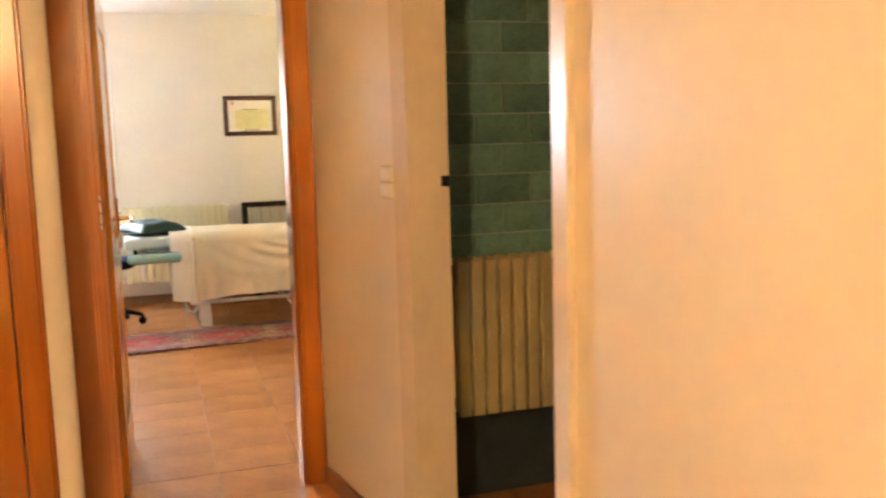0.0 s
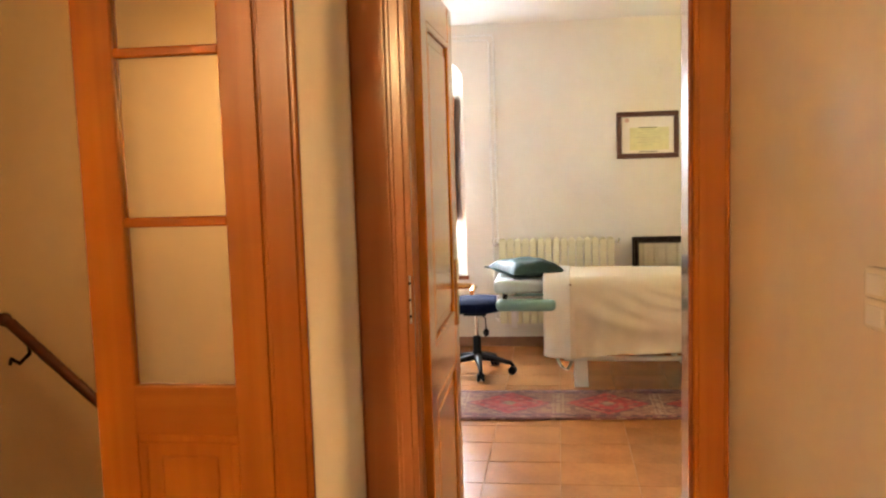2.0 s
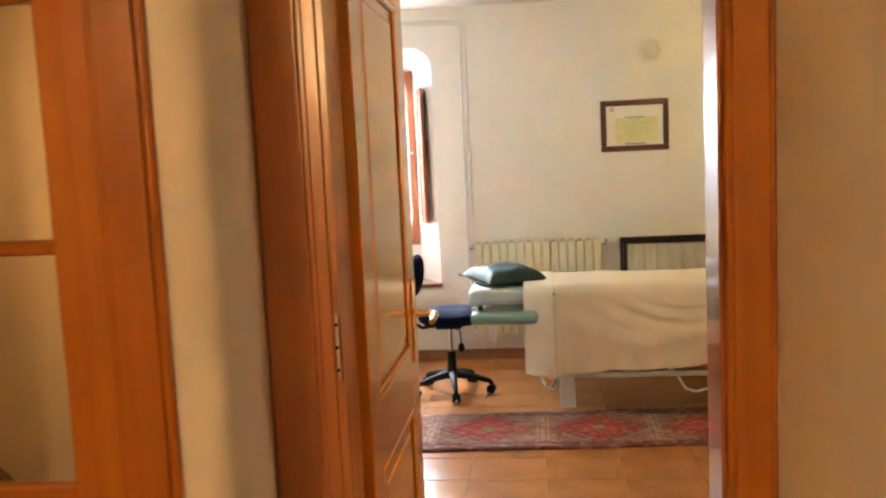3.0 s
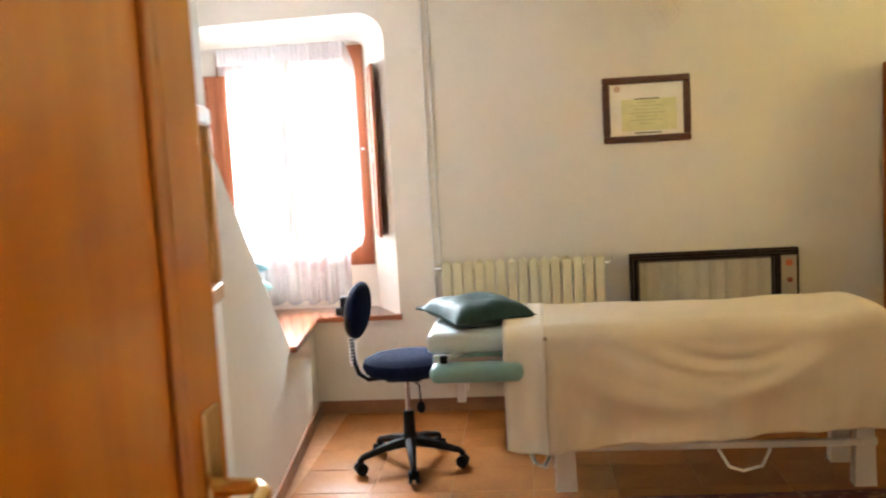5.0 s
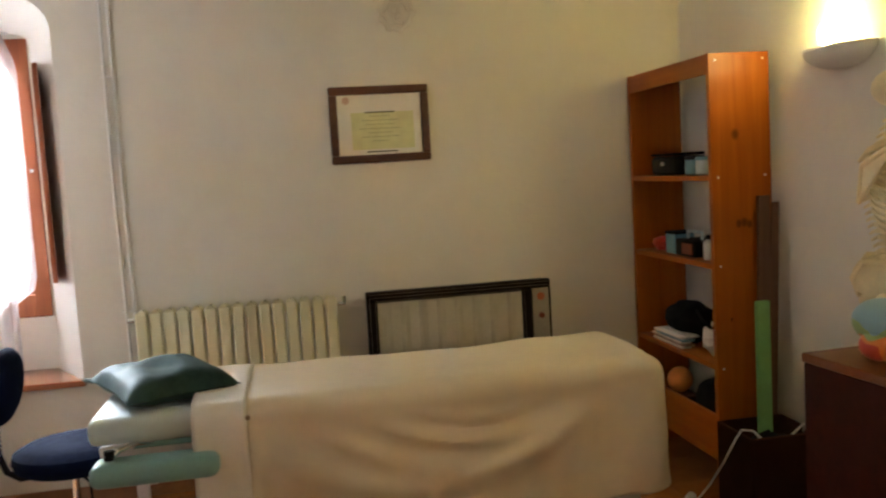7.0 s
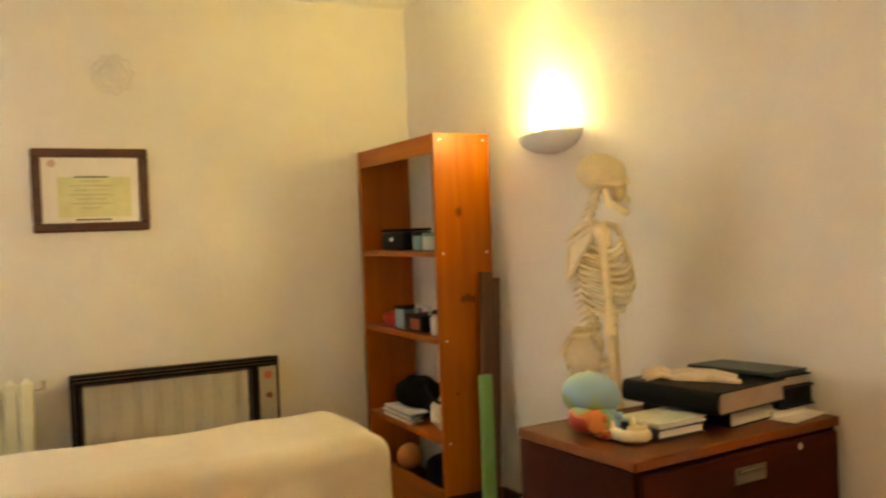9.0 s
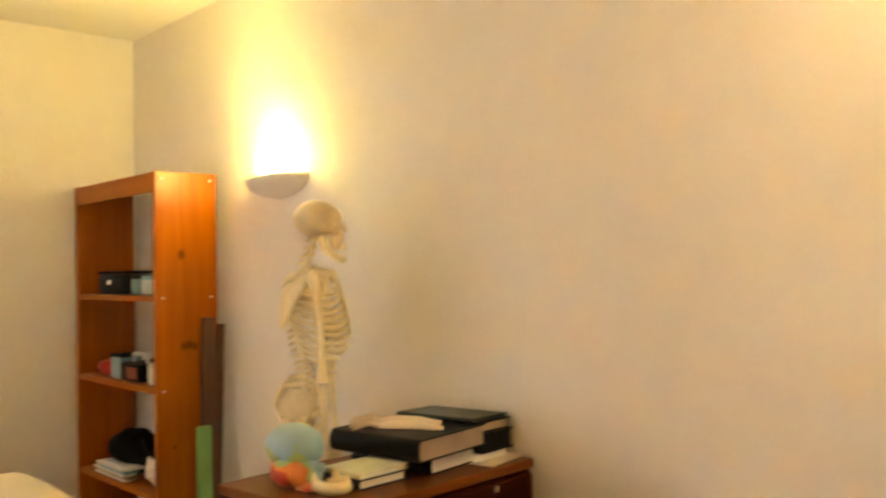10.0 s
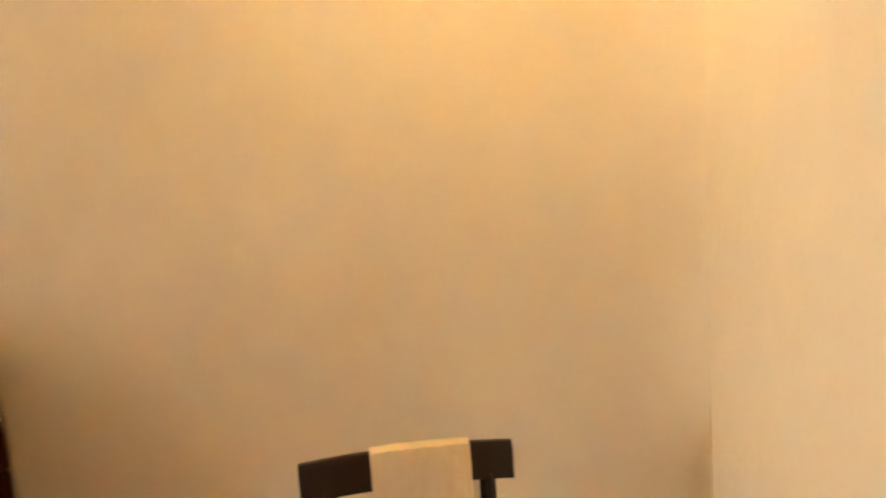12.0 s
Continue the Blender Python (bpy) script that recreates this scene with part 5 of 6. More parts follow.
for k in range(3):
    z1 = KH - 0.035 - k * 0.30
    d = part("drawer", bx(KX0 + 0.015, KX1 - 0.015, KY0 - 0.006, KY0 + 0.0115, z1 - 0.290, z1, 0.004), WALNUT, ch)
    cx = 2.455
    pull = bmesh.new()
    bx(cx - 0.055, cx + 0.055, KY0 - 0.010, KY0 - 0.0065, z1 - 0.072, z1 - 0.032, 0.0015, pull)
    bx(cx - 0.042, cx + 0.042, KY0 - 0.018, KY0 - 0.0105, z1 - 0.046, z1 - 0.038, 0.002, pull)
    part("pull", pull, STEEL, d, "recessed steel pull")
part("keyhole", tube([(2.64, KY0 - 0.010, 0.905), (2.64, KY0 - 0.0065, 0.905)], 0.009, 14), CHROME, ch)

ch.location = (2.437, 5.203, 0.0)
ch.rotation_euler.z = radians(4)


def book(x, y, z, sx, sy, sz, turn, cover_mat, page_mat, label, name="book"):
    b = thing(name, label, "book", (x, y, z), "books on the cabinet", turn)
    t = 0.004
    m = sx / 2
    r = sz / 2
    arc = [(math.cos(a), math.sin(a)) for a in np.linspace(-math.pi / 2, -3 * math.pi / 2, 9)]
    outer = [(-m + 0.6 * r + 0.6 * r * ca, r + r * sa) for ca, sa in arc]
    inner = [(-m + 0.6 * r + (0.6 * r - t) * ca, r + (r - t) * sa) for ca, sa in arc][::-1]
    c = prism([(m, 0)] + outer + [(m, sz), (m, sz - t)] + inner + [(m, t)], "y", -sy / 2, sy / 2)
    part("cover", c, cover_mat, b, shift=False)
    part("page_block", bx(-sx / 2 + 0.6 * r, sx / 2 - 0.006, -sy / 2 + 0.005, sy / 2 - 0.005, t, sz - t), page_mat, b, shift=False)
    return b


T = KH + 0.001
book(2.558, 5.212, T, 0.20, 0.28, 0.045, 9, BLACK, PAPER, "thick black bound book lying on the walnut cabinet")
book(2.525, 5.197, T + 0.046, 0.29, 0.31, 0.058, 9, BLACK, TAN, "bulging black ring folder lying on a book")
book(2.720, 5.215, T, 0.150, 0.26, 0.018, 5, PAPER, PAPER, "thin white booklet lying on the walnut cabinet")
book(2.732, 5.215, T + 0.019, 0.16, 0.27, 0.055, 6, BLACK, DARK_CLOTH, "black folder lying on a white booklet")
slim = book(2.705, 5.215, T + 0.108, 0.175, 0.26, 0.010, 12, mat("dark_green_cover", (0.012, 0.028, 0.024), 0.4), DARK_CLOTH, "slim dark green folder lying askew across two others")
book(2.733, 5.21, T + 0.075, 0.150, 0.25, 0.030, 2, BLACK, TAN, "thin black document folder lying on another folder")
book(2.335, 5.140, T, 0.160, 0.135, 0.026, 3, DARK_BLUE, PAPER, "white paged book with a dark blue spine lying on the cabinet")
book(2.337, 5.142, T + 0.027, 0.165, 0.140, 0.014, 5, mat("pale_green_cover", (0.72, 0.74, 0.58), 0.5), PAPER, "pale green covered book lying on another book")
slim.rotation_euler.y = radians(2.5)
for k, (px, py, turn) in enumerate(((2.725, 5.175, 8), (2.715, 5.165, 13), (2.73, 5.18, 4))):
    sheet = thing("paper_sheet", "loose white sheet of paper sticking out under the dark folders", "paper", (px, py, T - 0.0005), "papers on the cabinet", turn)
    part("page", bx(-0.09, 0.085, -0.14, 0.14, 0.0002 + 0.0003 * k, 0.0004 + 0.0003 * k), PAPER, sheet, shift=False)
GT = T + 0.108
cotton = mat("pale_tan_cotton", (0.72, 0.58, 0.42), 0.9, bump=0.3)
gl = thing("cotton_glove", "limp pale cotton gloves lying over the black folder", "glove", (2.50, 5.17, GT - 0.004))
for dx, dy, dz in ((0.0, 0.0, 0.0), (0.034, 0.045, 0.004)):
    part("palm", tube([(2.455 + dx, 5.245 + dy, GT + dz), (2.480 + dx, 5.205 + dy, GT + 0.006 + dz), (2.520 + dx, 5.140 + dy, GT + 0.006 + dz), (2.552 + dx, 5.085 + dy, GT + dz)], [0.009, 0.015, 0.014, 0.008], 10, flat=0.45), cotton, gl, smooth=True)
    for fx, fy in ((-0.030, 0.020), (-0.014, 0.036), (0.004, 0.040), (-0.036, 0.004)):
        part("finger", tube([(2.462 + dx, 5.240 + dy, GT + dz), (2.462 + dx + fx, 5.240 + dy + fy, GT + 0.010 + dz), (2.462 + dx + fx * 2.3, 5.240 + dy + fy * 2.2, GT + 0.002 + dz)], [0.007, 0.006, 0.004], 8), cotton, gl, smooth=True)



# ---- teaching skull in coloured pieces ----
cs = bmesh.new()
blob((2.215, 5.225, 1.065), (0.070, 0.088, 0.068), cs, 24, 16)
blob((2.205, 5.165, 1.000), (0.048, 0.045, 0.044), cs, 16, 12)
blob((2.18, 5.20, 1.005), (0.045, 0.05, 0.045), cs, 16, 12)
for x in (2.19, 2.228):
    blob((x, 5.128, 1.018), (0.014, 0.010, 0.014), cs, 10, 8)
bx(2.175, 2.235, 5.115, 5.17, 0.958, 0.985, 0.008, cs, 2)
bmesh.ops.translate(cs, verts=cs.verts, vec=(-2.2, -5.2, -0.956))


def patchwork():
    m = bpy.data.materials.new("coloured_bone_plates")
    m.use_nodes = True
    n, l = m.node_tree.nodes, m.node_tree.links
    b = n["Principled BSDF"]
    b.inputs["Roughness"].default_value = 0.4
    co, v, ramp, sep = n.new("ShaderNodeTexCoord"), n.new("ShaderNodeTexNoise"), n.new("ShaderNodeValToRGB"), n.new("ShaderNodeSeparateXYZ")
    l.new(co.outputs["Object"], sep.inputs[0])
    l.new(co.outputs["Object"], v.inputs["Vector"])
    v.inputs["Scale"].default_value = 9
    a = n.new("ShaderNodeMath")
    a.operation = "MULTIPLY_ADD"
    l.new(v.outputs["Fac"], a.inputs[0])
    a.inputs[1].default_value = 0.30
    l.new(sep.outputs[2], a.inputs[2])
    c = n.new("ShaderNodeMath")
    c.operation = "MULTIPLY_ADD"
    l.new(sep.outputs[0], c.inputs[0])
    c.inputs[1].default_value = 0.9
    l.new(a.outputs[0], c.inputs[2])
    ramp.color_ramp.interpolation = "CONSTANT"
    e = ramp.color_ramp.elements
    e[0].position, e[0].color = 0.0, (0.55, 0.07, 0.04, 1)
    e[1].position, e[1].color = 0.140, (0.70, 0.22, 0.05, 1)
    for p, col in ((0.172, (0.32, 0.44, 0.18, 1)), (0.205, (0.25, 0.42, 0.52, 1))):
        k = e.new(p)
        k.color = col
    l.new(c.outputs[0], ramp.inputs["Fac"])
    l.new(ramp.outputs["Color"], b.inputs["Base Color"])
    return m


skull = part("teaching_skull", cs, patchwork(), smooth=True)
skull.location = (2.180, 5.222, 0.956)
skull.scale = (0.98, 0.98, 0.86)
tagged(skull, "skull model in blue, green, red and orange plates", "anatomical model")
jb = bmesh.new()
tube([(-0.035, 0.045, 0.016), (-0.040, 0.0, 0.016), (-0.022, -0.030, 0.016), (0.0, -0.040, 0.016), (0.022, -0.030, 0.016), (0.040, 0.0, 0.016), (0.035, 0.045, 0.016)], 0.015, 10, jb)
for s in (-1, 1):
    tube([(s * 0.035, 0.045, 0.016), (s * 0.038, 0.055, 0.045)], [0.014, 0.008], 8, jb)
for k in range(9):
    a = radians(200 + 17.5 * k)
    bx(0.032 * math.cos(a) - 0.004, 0.032 * math.cos(a) + 0.004, 0.036 * math.sin(a) - 0.004, 0.036 * math.sin(a) + 0.004, 0.026, 0.040, 0.001, jb)
jaw = part("model_jaw", jb, BONE, smooth=True)
jaw.location = (2.215, 5.105, 0.956)
jaw.scale = (0.85, 0.85, 1.0)
tagged(jaw, "loose bone coloured jaw model lying on the walnut cabinet", "anatomical model")


# ---- hanging skeleton model, one plain mesh; it faces the door side ----
def skeleton_mesh():
    """Faces -y; x is across the body."""
    b = bmesh.new()
    # skull: braincase, brow, cheek bones, upper jaw and hanging lower jaw
    blob((0, 0.000, 1.645), (0.066, 0.090, 0.057), b, 24, 18)
    blob((0, -0.055, 1.640), (0.056, 0.045, 0.045), b, 18, 12)
    blob((0, -0.072, 1.588), (0.040, 0.030, 0.040), b, 16, 12)
    tube([(0, -0.098, 1.625), (0, -0.112, 1.603)], [0.008, 0.006], 8, b)
    tube([(-0.044, -0.020, 1.592), (-0.044, -0.030, 1.552), (-0.022, -0.082, 1.524), (0, -0.098, 1.520), (0.022, -0.082, 1.524), (0.044, -0.030, 1.552), (0.044, -0.020, 1.592)], [0.011, 0.014, 0.013, 0.014, 0.013, 0.014, 0.011], 8, b)
    tube([(-0.016, -0.097, 1.556), (0, -0.102, 1.556), (0.016, -0.097, 1.556)], [0.010, 0.012, 0.010], 8, b)
    for s in (-1, 1):
        tube([(s * 0.062, 0.010, 1.612), (s * 0.062, -0.04, 1.606), (s * 0.045, -0.085, 1.602)], 0.007, 8, b)
        blob((s * 0.034, -0.078, 1.605), (0.016, 0.018, 0.016), b, 10, 8)
    # spine of separate vertebrae along a soft double curve
    keys = ((1.585, 0.005), (1.53, 0.030), (1.45, 0.062), (1.35, 0.085), (1.25, 0.062), (1.17, 0.035), (1.10, 0.060))
    spine = []
    for k in range(24):
        f = k / 23
        z = 1.585 - 0.465 * f ** 0.92
        for (za, ya), (zb, yb) in zip(keys, keys[1:]):
            if zb <= z <= za:
                y = ya + (yb - ya) * (za - z) / (za - zb)
        spine.append((0, y, z))
        r = 0.015 + 0.012 * f
        tube([(0, y, z + 0.0065), (0, y, z - 0.0065)], r, 10, b)
        tube([(0, y + r, z), (0, y + r + 0.020, z - 0.010)], [0.006, 0.004], 6, b)
        tube([(-0.024 - 0.012 * f, y + 0.012, z), (0.024 + 0.012 * f, y + 0.012, z)], 0.004, 6, b)
    tube(spine, 0.008, 8, b)
    # ribs, from the spine round to the breastbone
    for k in range(10):
        f = k / 9
        z0 = 1.462 - k * 0.0225
        wide = 0.070 + 0.052 * math.sin(min(1, f * 1.2 + 0.15) * math.pi * 0.6)
        back_y, front_y = 0.105 - 0.035 * f * f, -0.070 - 0.048 * math.sin(min(1.0, f * 1.3) * math.pi / 2)
        end = 1.0 if k < 7 else 1.0 - (k - 6) * 0.14
        for s in (-1, 1):
            pts = []
            for t in np.linspace(0, end, 13):
                a = t * math.pi
                pts.append((s * wide * math.sin(a) ** 0.75 + s * 0.012, (back_y + front_y) / 2 + (back_y - front_y) / 2 * math.cos(a), z0 - 0.060 * math.sin(min(1.0, t * 1.15) * math.pi / 2) + 0.022 * max(0, t - 0.7) / 0.3))
            tube(pts, 0.0075, 6, b, flat=0.8)
    tube([(0, -0.072, 1.440), (0, -0.098, 1.39), (0, -0.120, 1.29)], [0.019, 0.015, 0.010], 8, b, flat=0.5)
    for s in (-1, 1):
        tube([(s * 0.012, -0.070, 1.452), (s * 0.07, -0.055, 1.478), (s * 0.115, -0.02, 1.486), (s * 0.160, 0.010, 1.478)], 0.009, 8, b)
        blade = [(s * 0.065, 0.118, 1.425), (s * 0.160, 0.020, 1.478), (s * 0.150, 0.035, 1.440), (s * 0.095, 0.128, 1.320)]
        for p, q in ((0, 1), (1, 2), (2, 3), (3, 0)):
            tube([blade[p], blade[q]], 0.008, 6, b)
        b.faces.new([b.verts.new(p) for p in blade])
        tube([(s * 0.075, 0.125, 1.440), (s * 0.120, 0.090, 1.470), (s * 0.165, 0.020, 1.494)], [0.006, 0.009, 0.011], 8, b)
        # arm, hanging straight
        blob((s * 0.178, -0.005, 1.462), (0.026, 0.026, 0.026), b, 14, 10)
        tube([(s * 0.184, -0.008, 1.455), (s * 0.186, -0.016, 1.40), (s * 0.190, -0.026, 1.28), (s * 0.190, -0.030, 1.185), (s * 0.190, -0.030, 1.165)], [0.020, 0.016, 0.013, 0.018, 0.024], 10, b)
        tube([(s * 0.182, -0.030, 1.155), (s * 0.184, -0.040, 1.05), (s * 0.188, -0.048, 0.935)], [0.014, 0.009, 0.011], 8, b)
        tube([(s * 0.200, -0.026, 1.155), (s * 0.206, -0.034, 1.05), (s * 0.202, -0.046, 0.935)], [0.012, 0.008, 0.010], 8, b)
        blob((s * 0.194, -0.048, 0.918), (0.020, 0.022, 0.016), b, 10, 8)
        for k in range(4):
            tube([(s * 0.194, -0.056 + k * 0.006, 0.905), (s * 0.196, -0.072 + k * 0.014, 0.84), (s * 0.194, -0.078 + k * 0.018, 0.77)], [0.007, 0.006, 0.004], 6, b)
        # hip bone: flared wing, socket, sitting bone and the front bridge
        turn = Matrix.Rotation(radians(s * 28), 3, "Z")
        blob((s * 0.085, 0.085, 1.098), (0.020, 0.082, 0.056), b, 18, 12, turn, 0.15)
        wing = [(s * 0.035, 0.135, 1.045), (s * 0.070, 0.155, 1.100), (s * 0.105, 0.115, 1.152), (s * 0.130, 0.050, 1.150), (s * 0.135, 0.015, 1.105), (s * 0.110, 0.030, 1.050)]
        tube(wing, 0.010, 8, b)
        blob((s * 0.108, 0.050, 1.030), (0.024, 0.030, 0.030), b, 12, 8)
        tube([(s * 0.100, 0.055, 1.040), (s * 0.060, 0.000, 1.060), (s * 0.015, -0.030, 1.050)], [0.014, 0.010, 0.013], 8, b)
        tube([(s * 0.100, 0.075, 1.020), (s * 0.080, 0.100, 0.970), (s * 0.055, 0.060, 0.955), (s * 0.015, -0.015, 1.030)], [0.014, 0.018, 0.010, 0.009], 8, b)
        # leg
        blob((s * 0.128, 0.050, 1.020), (0.022, 0.022, 0.022), b, 12, 8)
        tube([(s * 0.128, 0.050, 1.020), (s * 0.160, 0.052, 0.985), (s * 0.152, 0.050, 0.93), (s * 0.125, 0.035, 0.72), (s * 0.105, 0.030, 0.545)], [0.013, 0.018, 0.014, 0.012, 0.026], 10, b)
        tube([(s * 0.102, 0.028, 0.515), (s * 0.102, 0.032, 0.485), (s * 0.100, 0.040, 0.30), (s * 0.098, 0.045, 0.145)], [0.026, 0.018, 0.011, 0.016], 10, b)
        tube([(s * 0.124, 0.045, 0.485), (s * 0.126, 0.048, 0.30), (s * 0.118, 0.050, 0.140)], 0.006, 8, b)
        tube([(s * 0.100, 0.075, 0.115), (s * 0.100, 0.025, 0.125), (s * 0.102, -0.035, 0.105), (s * 0.104, -0.105, 0.095)], [0.020, 0.020, 0.016, 0.008], 8, b)
    tube([(0, 0.060, 1.115), (0, 0.095, 1.070), (0, 0.125, 1.020), (0, 0.115, 0.985)], [0.040, 0.036, 0.020, 0.008], 10, b, flat=0.6)
    # rod and stand
    tube([(0, 0.125, 0.05), (0, 0.125, 1.02)], 0.009, 8, b)
    for k in range(5):
        a = 2 * math.pi * k / 5
        tube([(0, 0.125, 0.06), (0.24 * math.cos(a), 0.125 + 0.24 * math.sin(a), 0.035)], 0.012, 6, b)
        tube([(0.24 * math.cos(a), 0.125 + 0.24 * math.sin(a), 0.035), (0.24 * math.cos(a), 0.125 + 0.24 * math.sin(a), 0.0)], 0.018, 8, b)
    return b


sm = skeleton_mesh()
bone = part("skeleton_model", sm, BONE, smooth=True)
bone.location = (2.515, 5.60, 0.0)
bone.rotation_euler.z = radians(50)
bone.scale = (0.80, 0.80, 1.0)
tagged(bone, "life-size bone coloured teaching skeleton standing behind the cabinet", "skeleton model")


# ---- dark chair near the door wall ----
c2 = thing("dining_chair", "black wooden chair with curved top rail near the plaster wall", "chair", (2.33, 3.6, 0.0), turn=0)
PA, PB = Vector((2.345, 3.852, 0)), Vector((2.51, 3.507, 0))
ax = (PB - PA).normalized()
nrm = Vector((ax.y, -ax.x, 0))


def rail_pt(t, z, out=0.0):
    """A point of the curved back: t along it, with a gentle bow."""
    p = PA.lerp(PB, t) + nrm * (0.030 * (1 - (2 * t - 1) ** 2) + out)
    return Vector((p.x, p.y, z))


def curved_board(t0, t1, z0, z1, thick, n=14, lift=0.0):
    b, rows_ = bmesh.new(), []
    for k in range(n + 1):
        t = t0 + (t1 - t0) * k / n
        up = lift * (1 - (2 * t - 1) ** 2)
        rows_.append([b.verts.new(rail_pt(t, z + up, o)) for z, o in ((z0, -thick), (z1 - 0.012, -thick), (z1, -thick * 0.4), (z1, thick * 0.4), (z1 - 0.012, thick), (z0, thick))])
    for r, s in zip(rows_, rows_[1:]):
        for k in range(6):
            b.faces.new((r[k], r[(k + 1) % 6], s[(k + 1) % 6], s[k]))
    b.faces.new(rows_[0][::-1])
    b.faces.new(rows_[-1])
    return b


part("top_rail", curved_board(0.0, 1.0, 0.852, 0.920, 0.013, lift=0.022), CHAIR_WOOD, c2, smooth=True)
part("lower_rail", curved_board(0.10, 0.90, 0.60, 0.64, 0.010), CHAIR_WOOD, c2, smooth=True)
for t in (0.13, 0.87):
    part("back_post", tube([rail_pt(t, 0.0, 0.04), rail_pt(t, 0.45, 0.0), rail_pt(t, 0.87, 0.0)], [0.016, 0.018, 0.015], 8), CHAIR_WOOD, c2, smooth=True)
seat_c = PA.lerp(PB, 0.5) - nrm * 0.20
sb = bmesh.new()
own = prism([(-0.20, -0.20), (0.20, -0.20), (0.19, 0.19), (-0.19, 0.19)], "z", 0.43, 0.46)
ang = math.atan2(ax.y, ax.x)
bmesh.ops.rotate(own, verts=own.verts, cent=(0, 0, 0), matrix=Matrix.Rotation(ang, 3, "Z"))
bmesh.ops.translate(own, verts=own.verts, vec=seat_c)
part("seat", own, CHAIR_WOOD, c2)
for a_, b_ in ((-0.17, -0.17), (0.17, -0.17), (-0.17, 0.17), (0.17, 0.17)):
    if (Vector((a_, b_, 0)).dot(Vector((0, 1, 0))) > 0) == (nrm.dot(Vector((-ax.y, ax.x, 0))) > 0):
        continue
    q = seat_c + ax * a_ + Vector((-ax.y, ax.x, 0)) * b_
    part("front_leg", tube([(q.x, q.y, 0.0), (q.x, q.y, 0.43)], 0.016, 8), CHAIR_WOOD, c2)
cl = thing("hung_cloth", "creased cream cloth hung over the chair's top rail", "cloth", rail_pt(0.58, 0.93))
clb, rws = bmesh.new(), []
prof_c = [(0.62, 0.026), (0.68, 0.024), (0.74, 0.022), (0.80, 0.020), (0.86, 0.018), (0.905, 0.017), (0.936, 0.013), (0.941, 0.0), (0.936, -0.013), (0.90, -0.018), (0.86, -0.020), (0.80, -0.022), (0.74, -0.024)]
for k in range(41):
    t = 0.33 + 0.46 * k / 40
    row = []
    for z, o in prof_c:
        f = max(0.0, 0.95 - z) / 0.3
        w = 0.007 * math.sin(k * 0.55 + 5 * f) * f + 0.008 * max(0.0, math.sin(k * 0.42 + z * 30)) ** 2 * min(1, f * 3) + 0.010 * max(0.0, noise.noise(Vector((k * 0.22 + 3 * f, z * 16, 1)))) * min(1, f * 2.5)
        p = rail_pt(t, z - 0.014 + 0.022 * (1 - (2 * t - 1) ** 2) - 0.01 * f * math.sin(k * 0.5), (abs(o) + abs(w) + 0.002) * (1 if o >= 0 else -1) if o else 0)
        row.append(clb.verts.new(p))
    rws.append(row)
for r, s in zip(rws, rws[1:]):
    for k in range(len(prof_c) - 1):
        clb.faces.new((r[k], r[k + 1], s[k + 1], s[k]))
clo = part("fabric", clb, mat("cream_linen", (0.76, 0.67, 0.53), 0.9, vary=0.03, scale=9, bump=0.15, bump_scale=200), cl, smooth=True)
clo.modifiers.new("thickness", "SOLIDIFY").thickness = 0.003

# ---- stairs beyond the glazed door ----
hr = thing("handrail", "dark wooden handrail on iron brackets sloping down the stair wall", "handrail", (-1.6, 3.74, 0.0))
rail_bar = tube([(-1.755, 3.735, 0.965), (-1.74, 3.735, 0.952), (-1.36, 3.735, 0.605), (-0.90, 3.735, 0.185)], [0.020, 0.024, 0.022, 0.022], 12)
part("rail", rail_bar, FRAME_WOOD, hr, smooth=True)
part("end_knob", blob((-1.765, 3.735, 0.968), (0.030, 0.028, 0.030)), FRAME_WOOD, hr, smooth=True)
for x, z in ((-1.67, 0.885), (-1.28, 0.53), (-0.95, 0.23)):
    part("bracket", tube([(x, 3.737, z - 0.01), (x + 0.005, 3.737, z - 0.06), (x - 0.05, 3.745, z - 0.105), (x - 0.10, 3.765, z - 0.09), (x - 0.13, 3.798, z - 0.12)], 0.008, 8), BLACK, hr, smooth=True)
cap = thing("stair_newel", "low brown tiled stair edge on the floor", "stair edge", (-1.9, 3.3, 0.0))
part("edge", prism([(-2.05, 0.0), (-1.72, 0.0), (-1.90, 0.09), (-2.05, 0.14)], "y", 3.30, 3.74), SKIRT, cap)

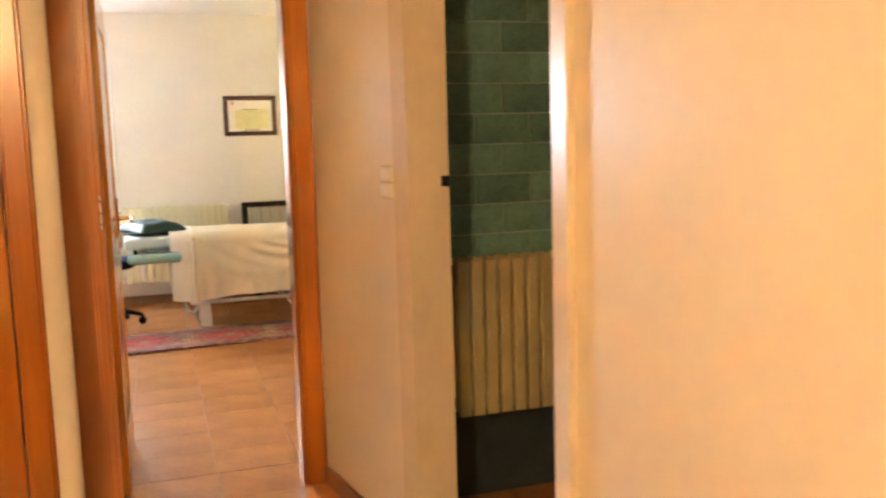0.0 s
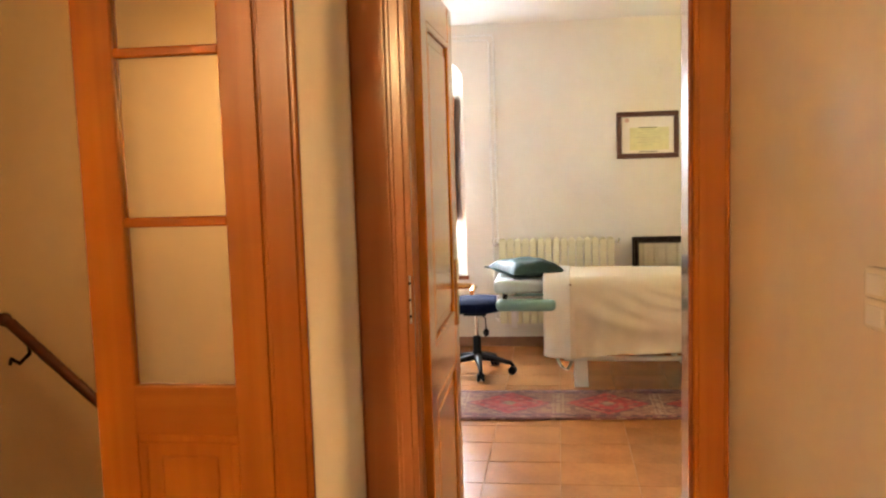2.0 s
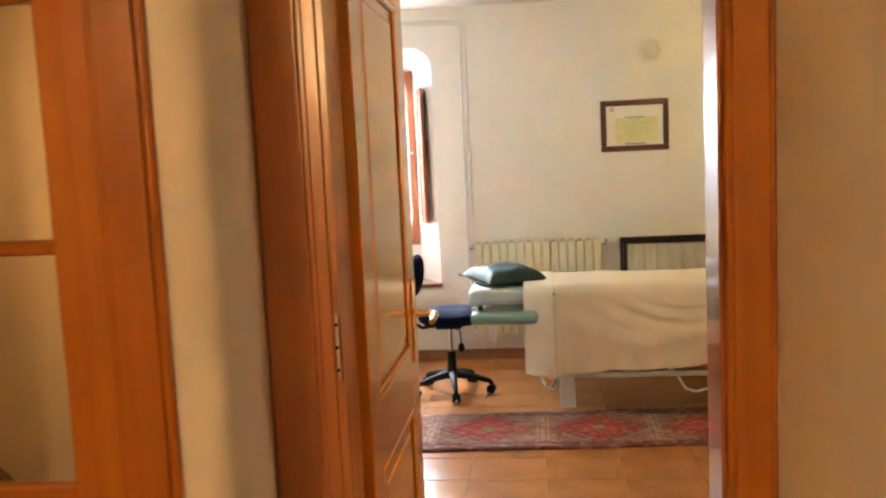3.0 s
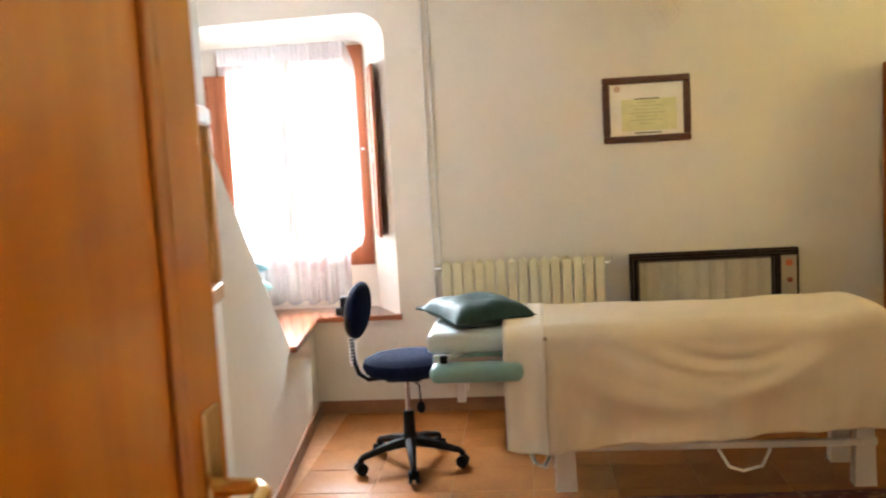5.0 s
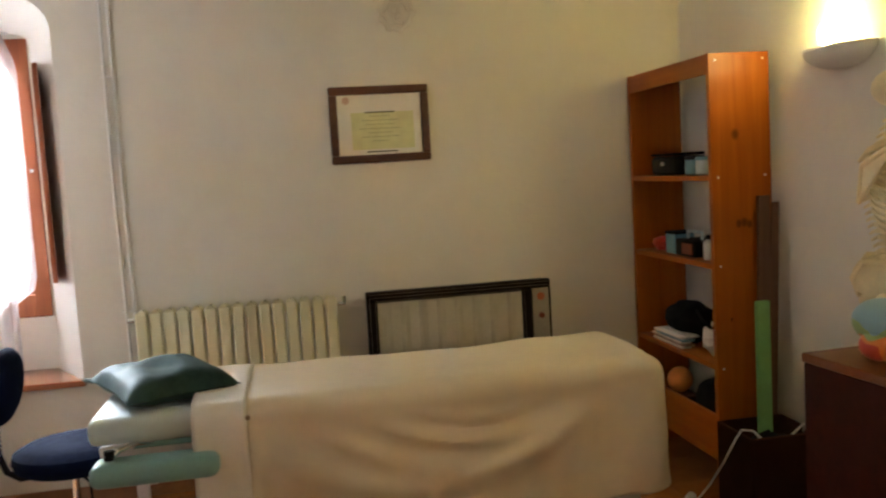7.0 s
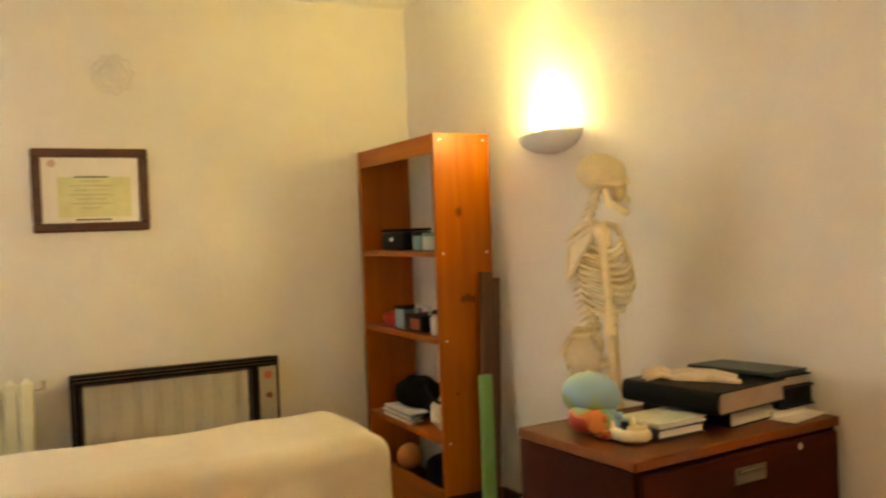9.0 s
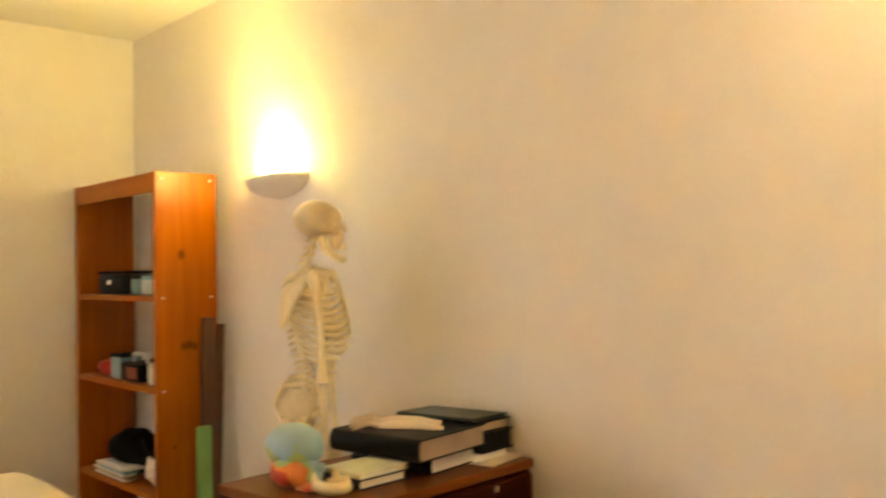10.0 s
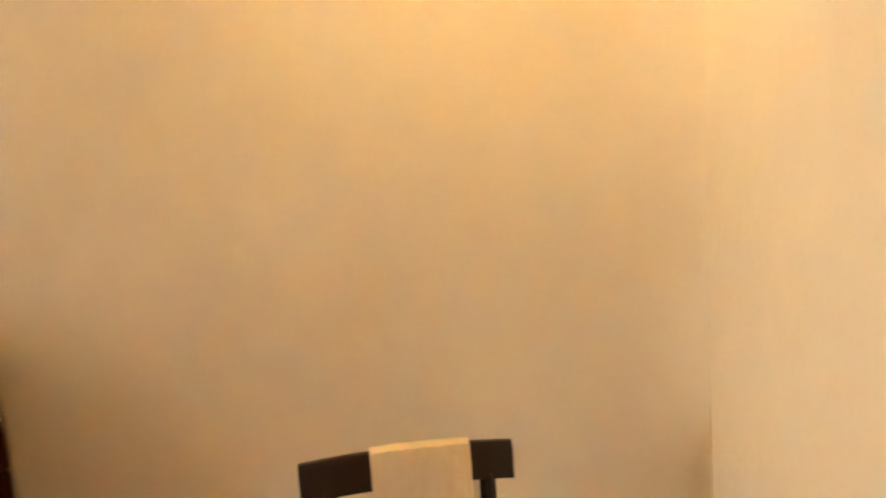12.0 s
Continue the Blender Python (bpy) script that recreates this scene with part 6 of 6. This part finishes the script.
lm = thing("stair_lamp", "small lit hanging glass lamp above the stairs", "ceiling lamp", (-0.44, 3.40, 1.93))
part("stem", tube([(-0.44, 3.40, CEIL), (-0.44, 3.40, 1.96)], 0.006, 8), BRASS, lm)
part("cap", lathe([(0.10, 0.0), (0.08, 0.02), (0.02, 0.05)], (-0.44, 3.40, 1.93), 20), BRASS, lm)
part("shade", lathe([(0.012, -0.14), (0.045, -0.10), (0.070, -0.02), (0.072, -0.002)], (-0.44, 3.40, 1.93), 20), glow("lit_glass", (1.0, 0.75, 0.40), 6), lm, smooth=True)

# ---- tiles, last ----
def tile_mesh(w, d, h, name, material):
    b = bx(-w / 2, w / 2, -d / 2, d / 2, -h, 0, 0.0012)
    me = bpy.data.meshes.new(name)
    b.to_mesh(me)
    b.free()
    me.materials.append(material)
    return me


floor = bpy.data.objects["floor"]
P, Q = 0.372, 0.305
ft = tile_mesh(P - 0.003, Q - 0.003, 0.008, "floor_tile", TILE)
for i in range(-8, 9):
    for j in range(-9, 26):
        x, y = 0.145 + (i + 0.5) * P, 0.26 + (j + 0.5) * Q
        room = -0.70 < x < 2.95 and 2.9 < y < 7.75
        passage = -1.15 < x < 2.8 and -2.45 < y < 2.9
        stairs = -2.75 < x < -0.6 and 2.3 < y < 3.9
        if room or passage or stairs:
            piece("floor_tile", ft, floor, (x, y, random.uniform(-0.0004, 0.0004)))
bath = bpy.data.objects["wall_bath_north"]
TW, TH = 0.232, 0.118
bm_ = bx(-TW / 2 + 0.002, TW / 2 - 0.002, -0.007, 0, -TH / 2 + 0.002, TH / 2 - 0.002, 0.0015)
bt = bpy.data.meshes.new("wall_tile")
bm_.to_mesh(bt)
bm_.free()
bt.materials.append(DARK_TILE)
for r in range(20):
    for c in range(7):
        x = 1.30 + (c + 0.5 * (r % 2)) * TW
        z = 0.365 + (r + 0.5) * TH
        if x < 2.62:
            piece("wall_tile", bt, bath, (x, 2.3585, z))
piece_base = bx(1.27, 2.64, 2.345, 2.359, 0.0, 0.36, 0.003)
part("base_tiles", piece_base, DARK_BASE, bath, "dark tiled base strip")
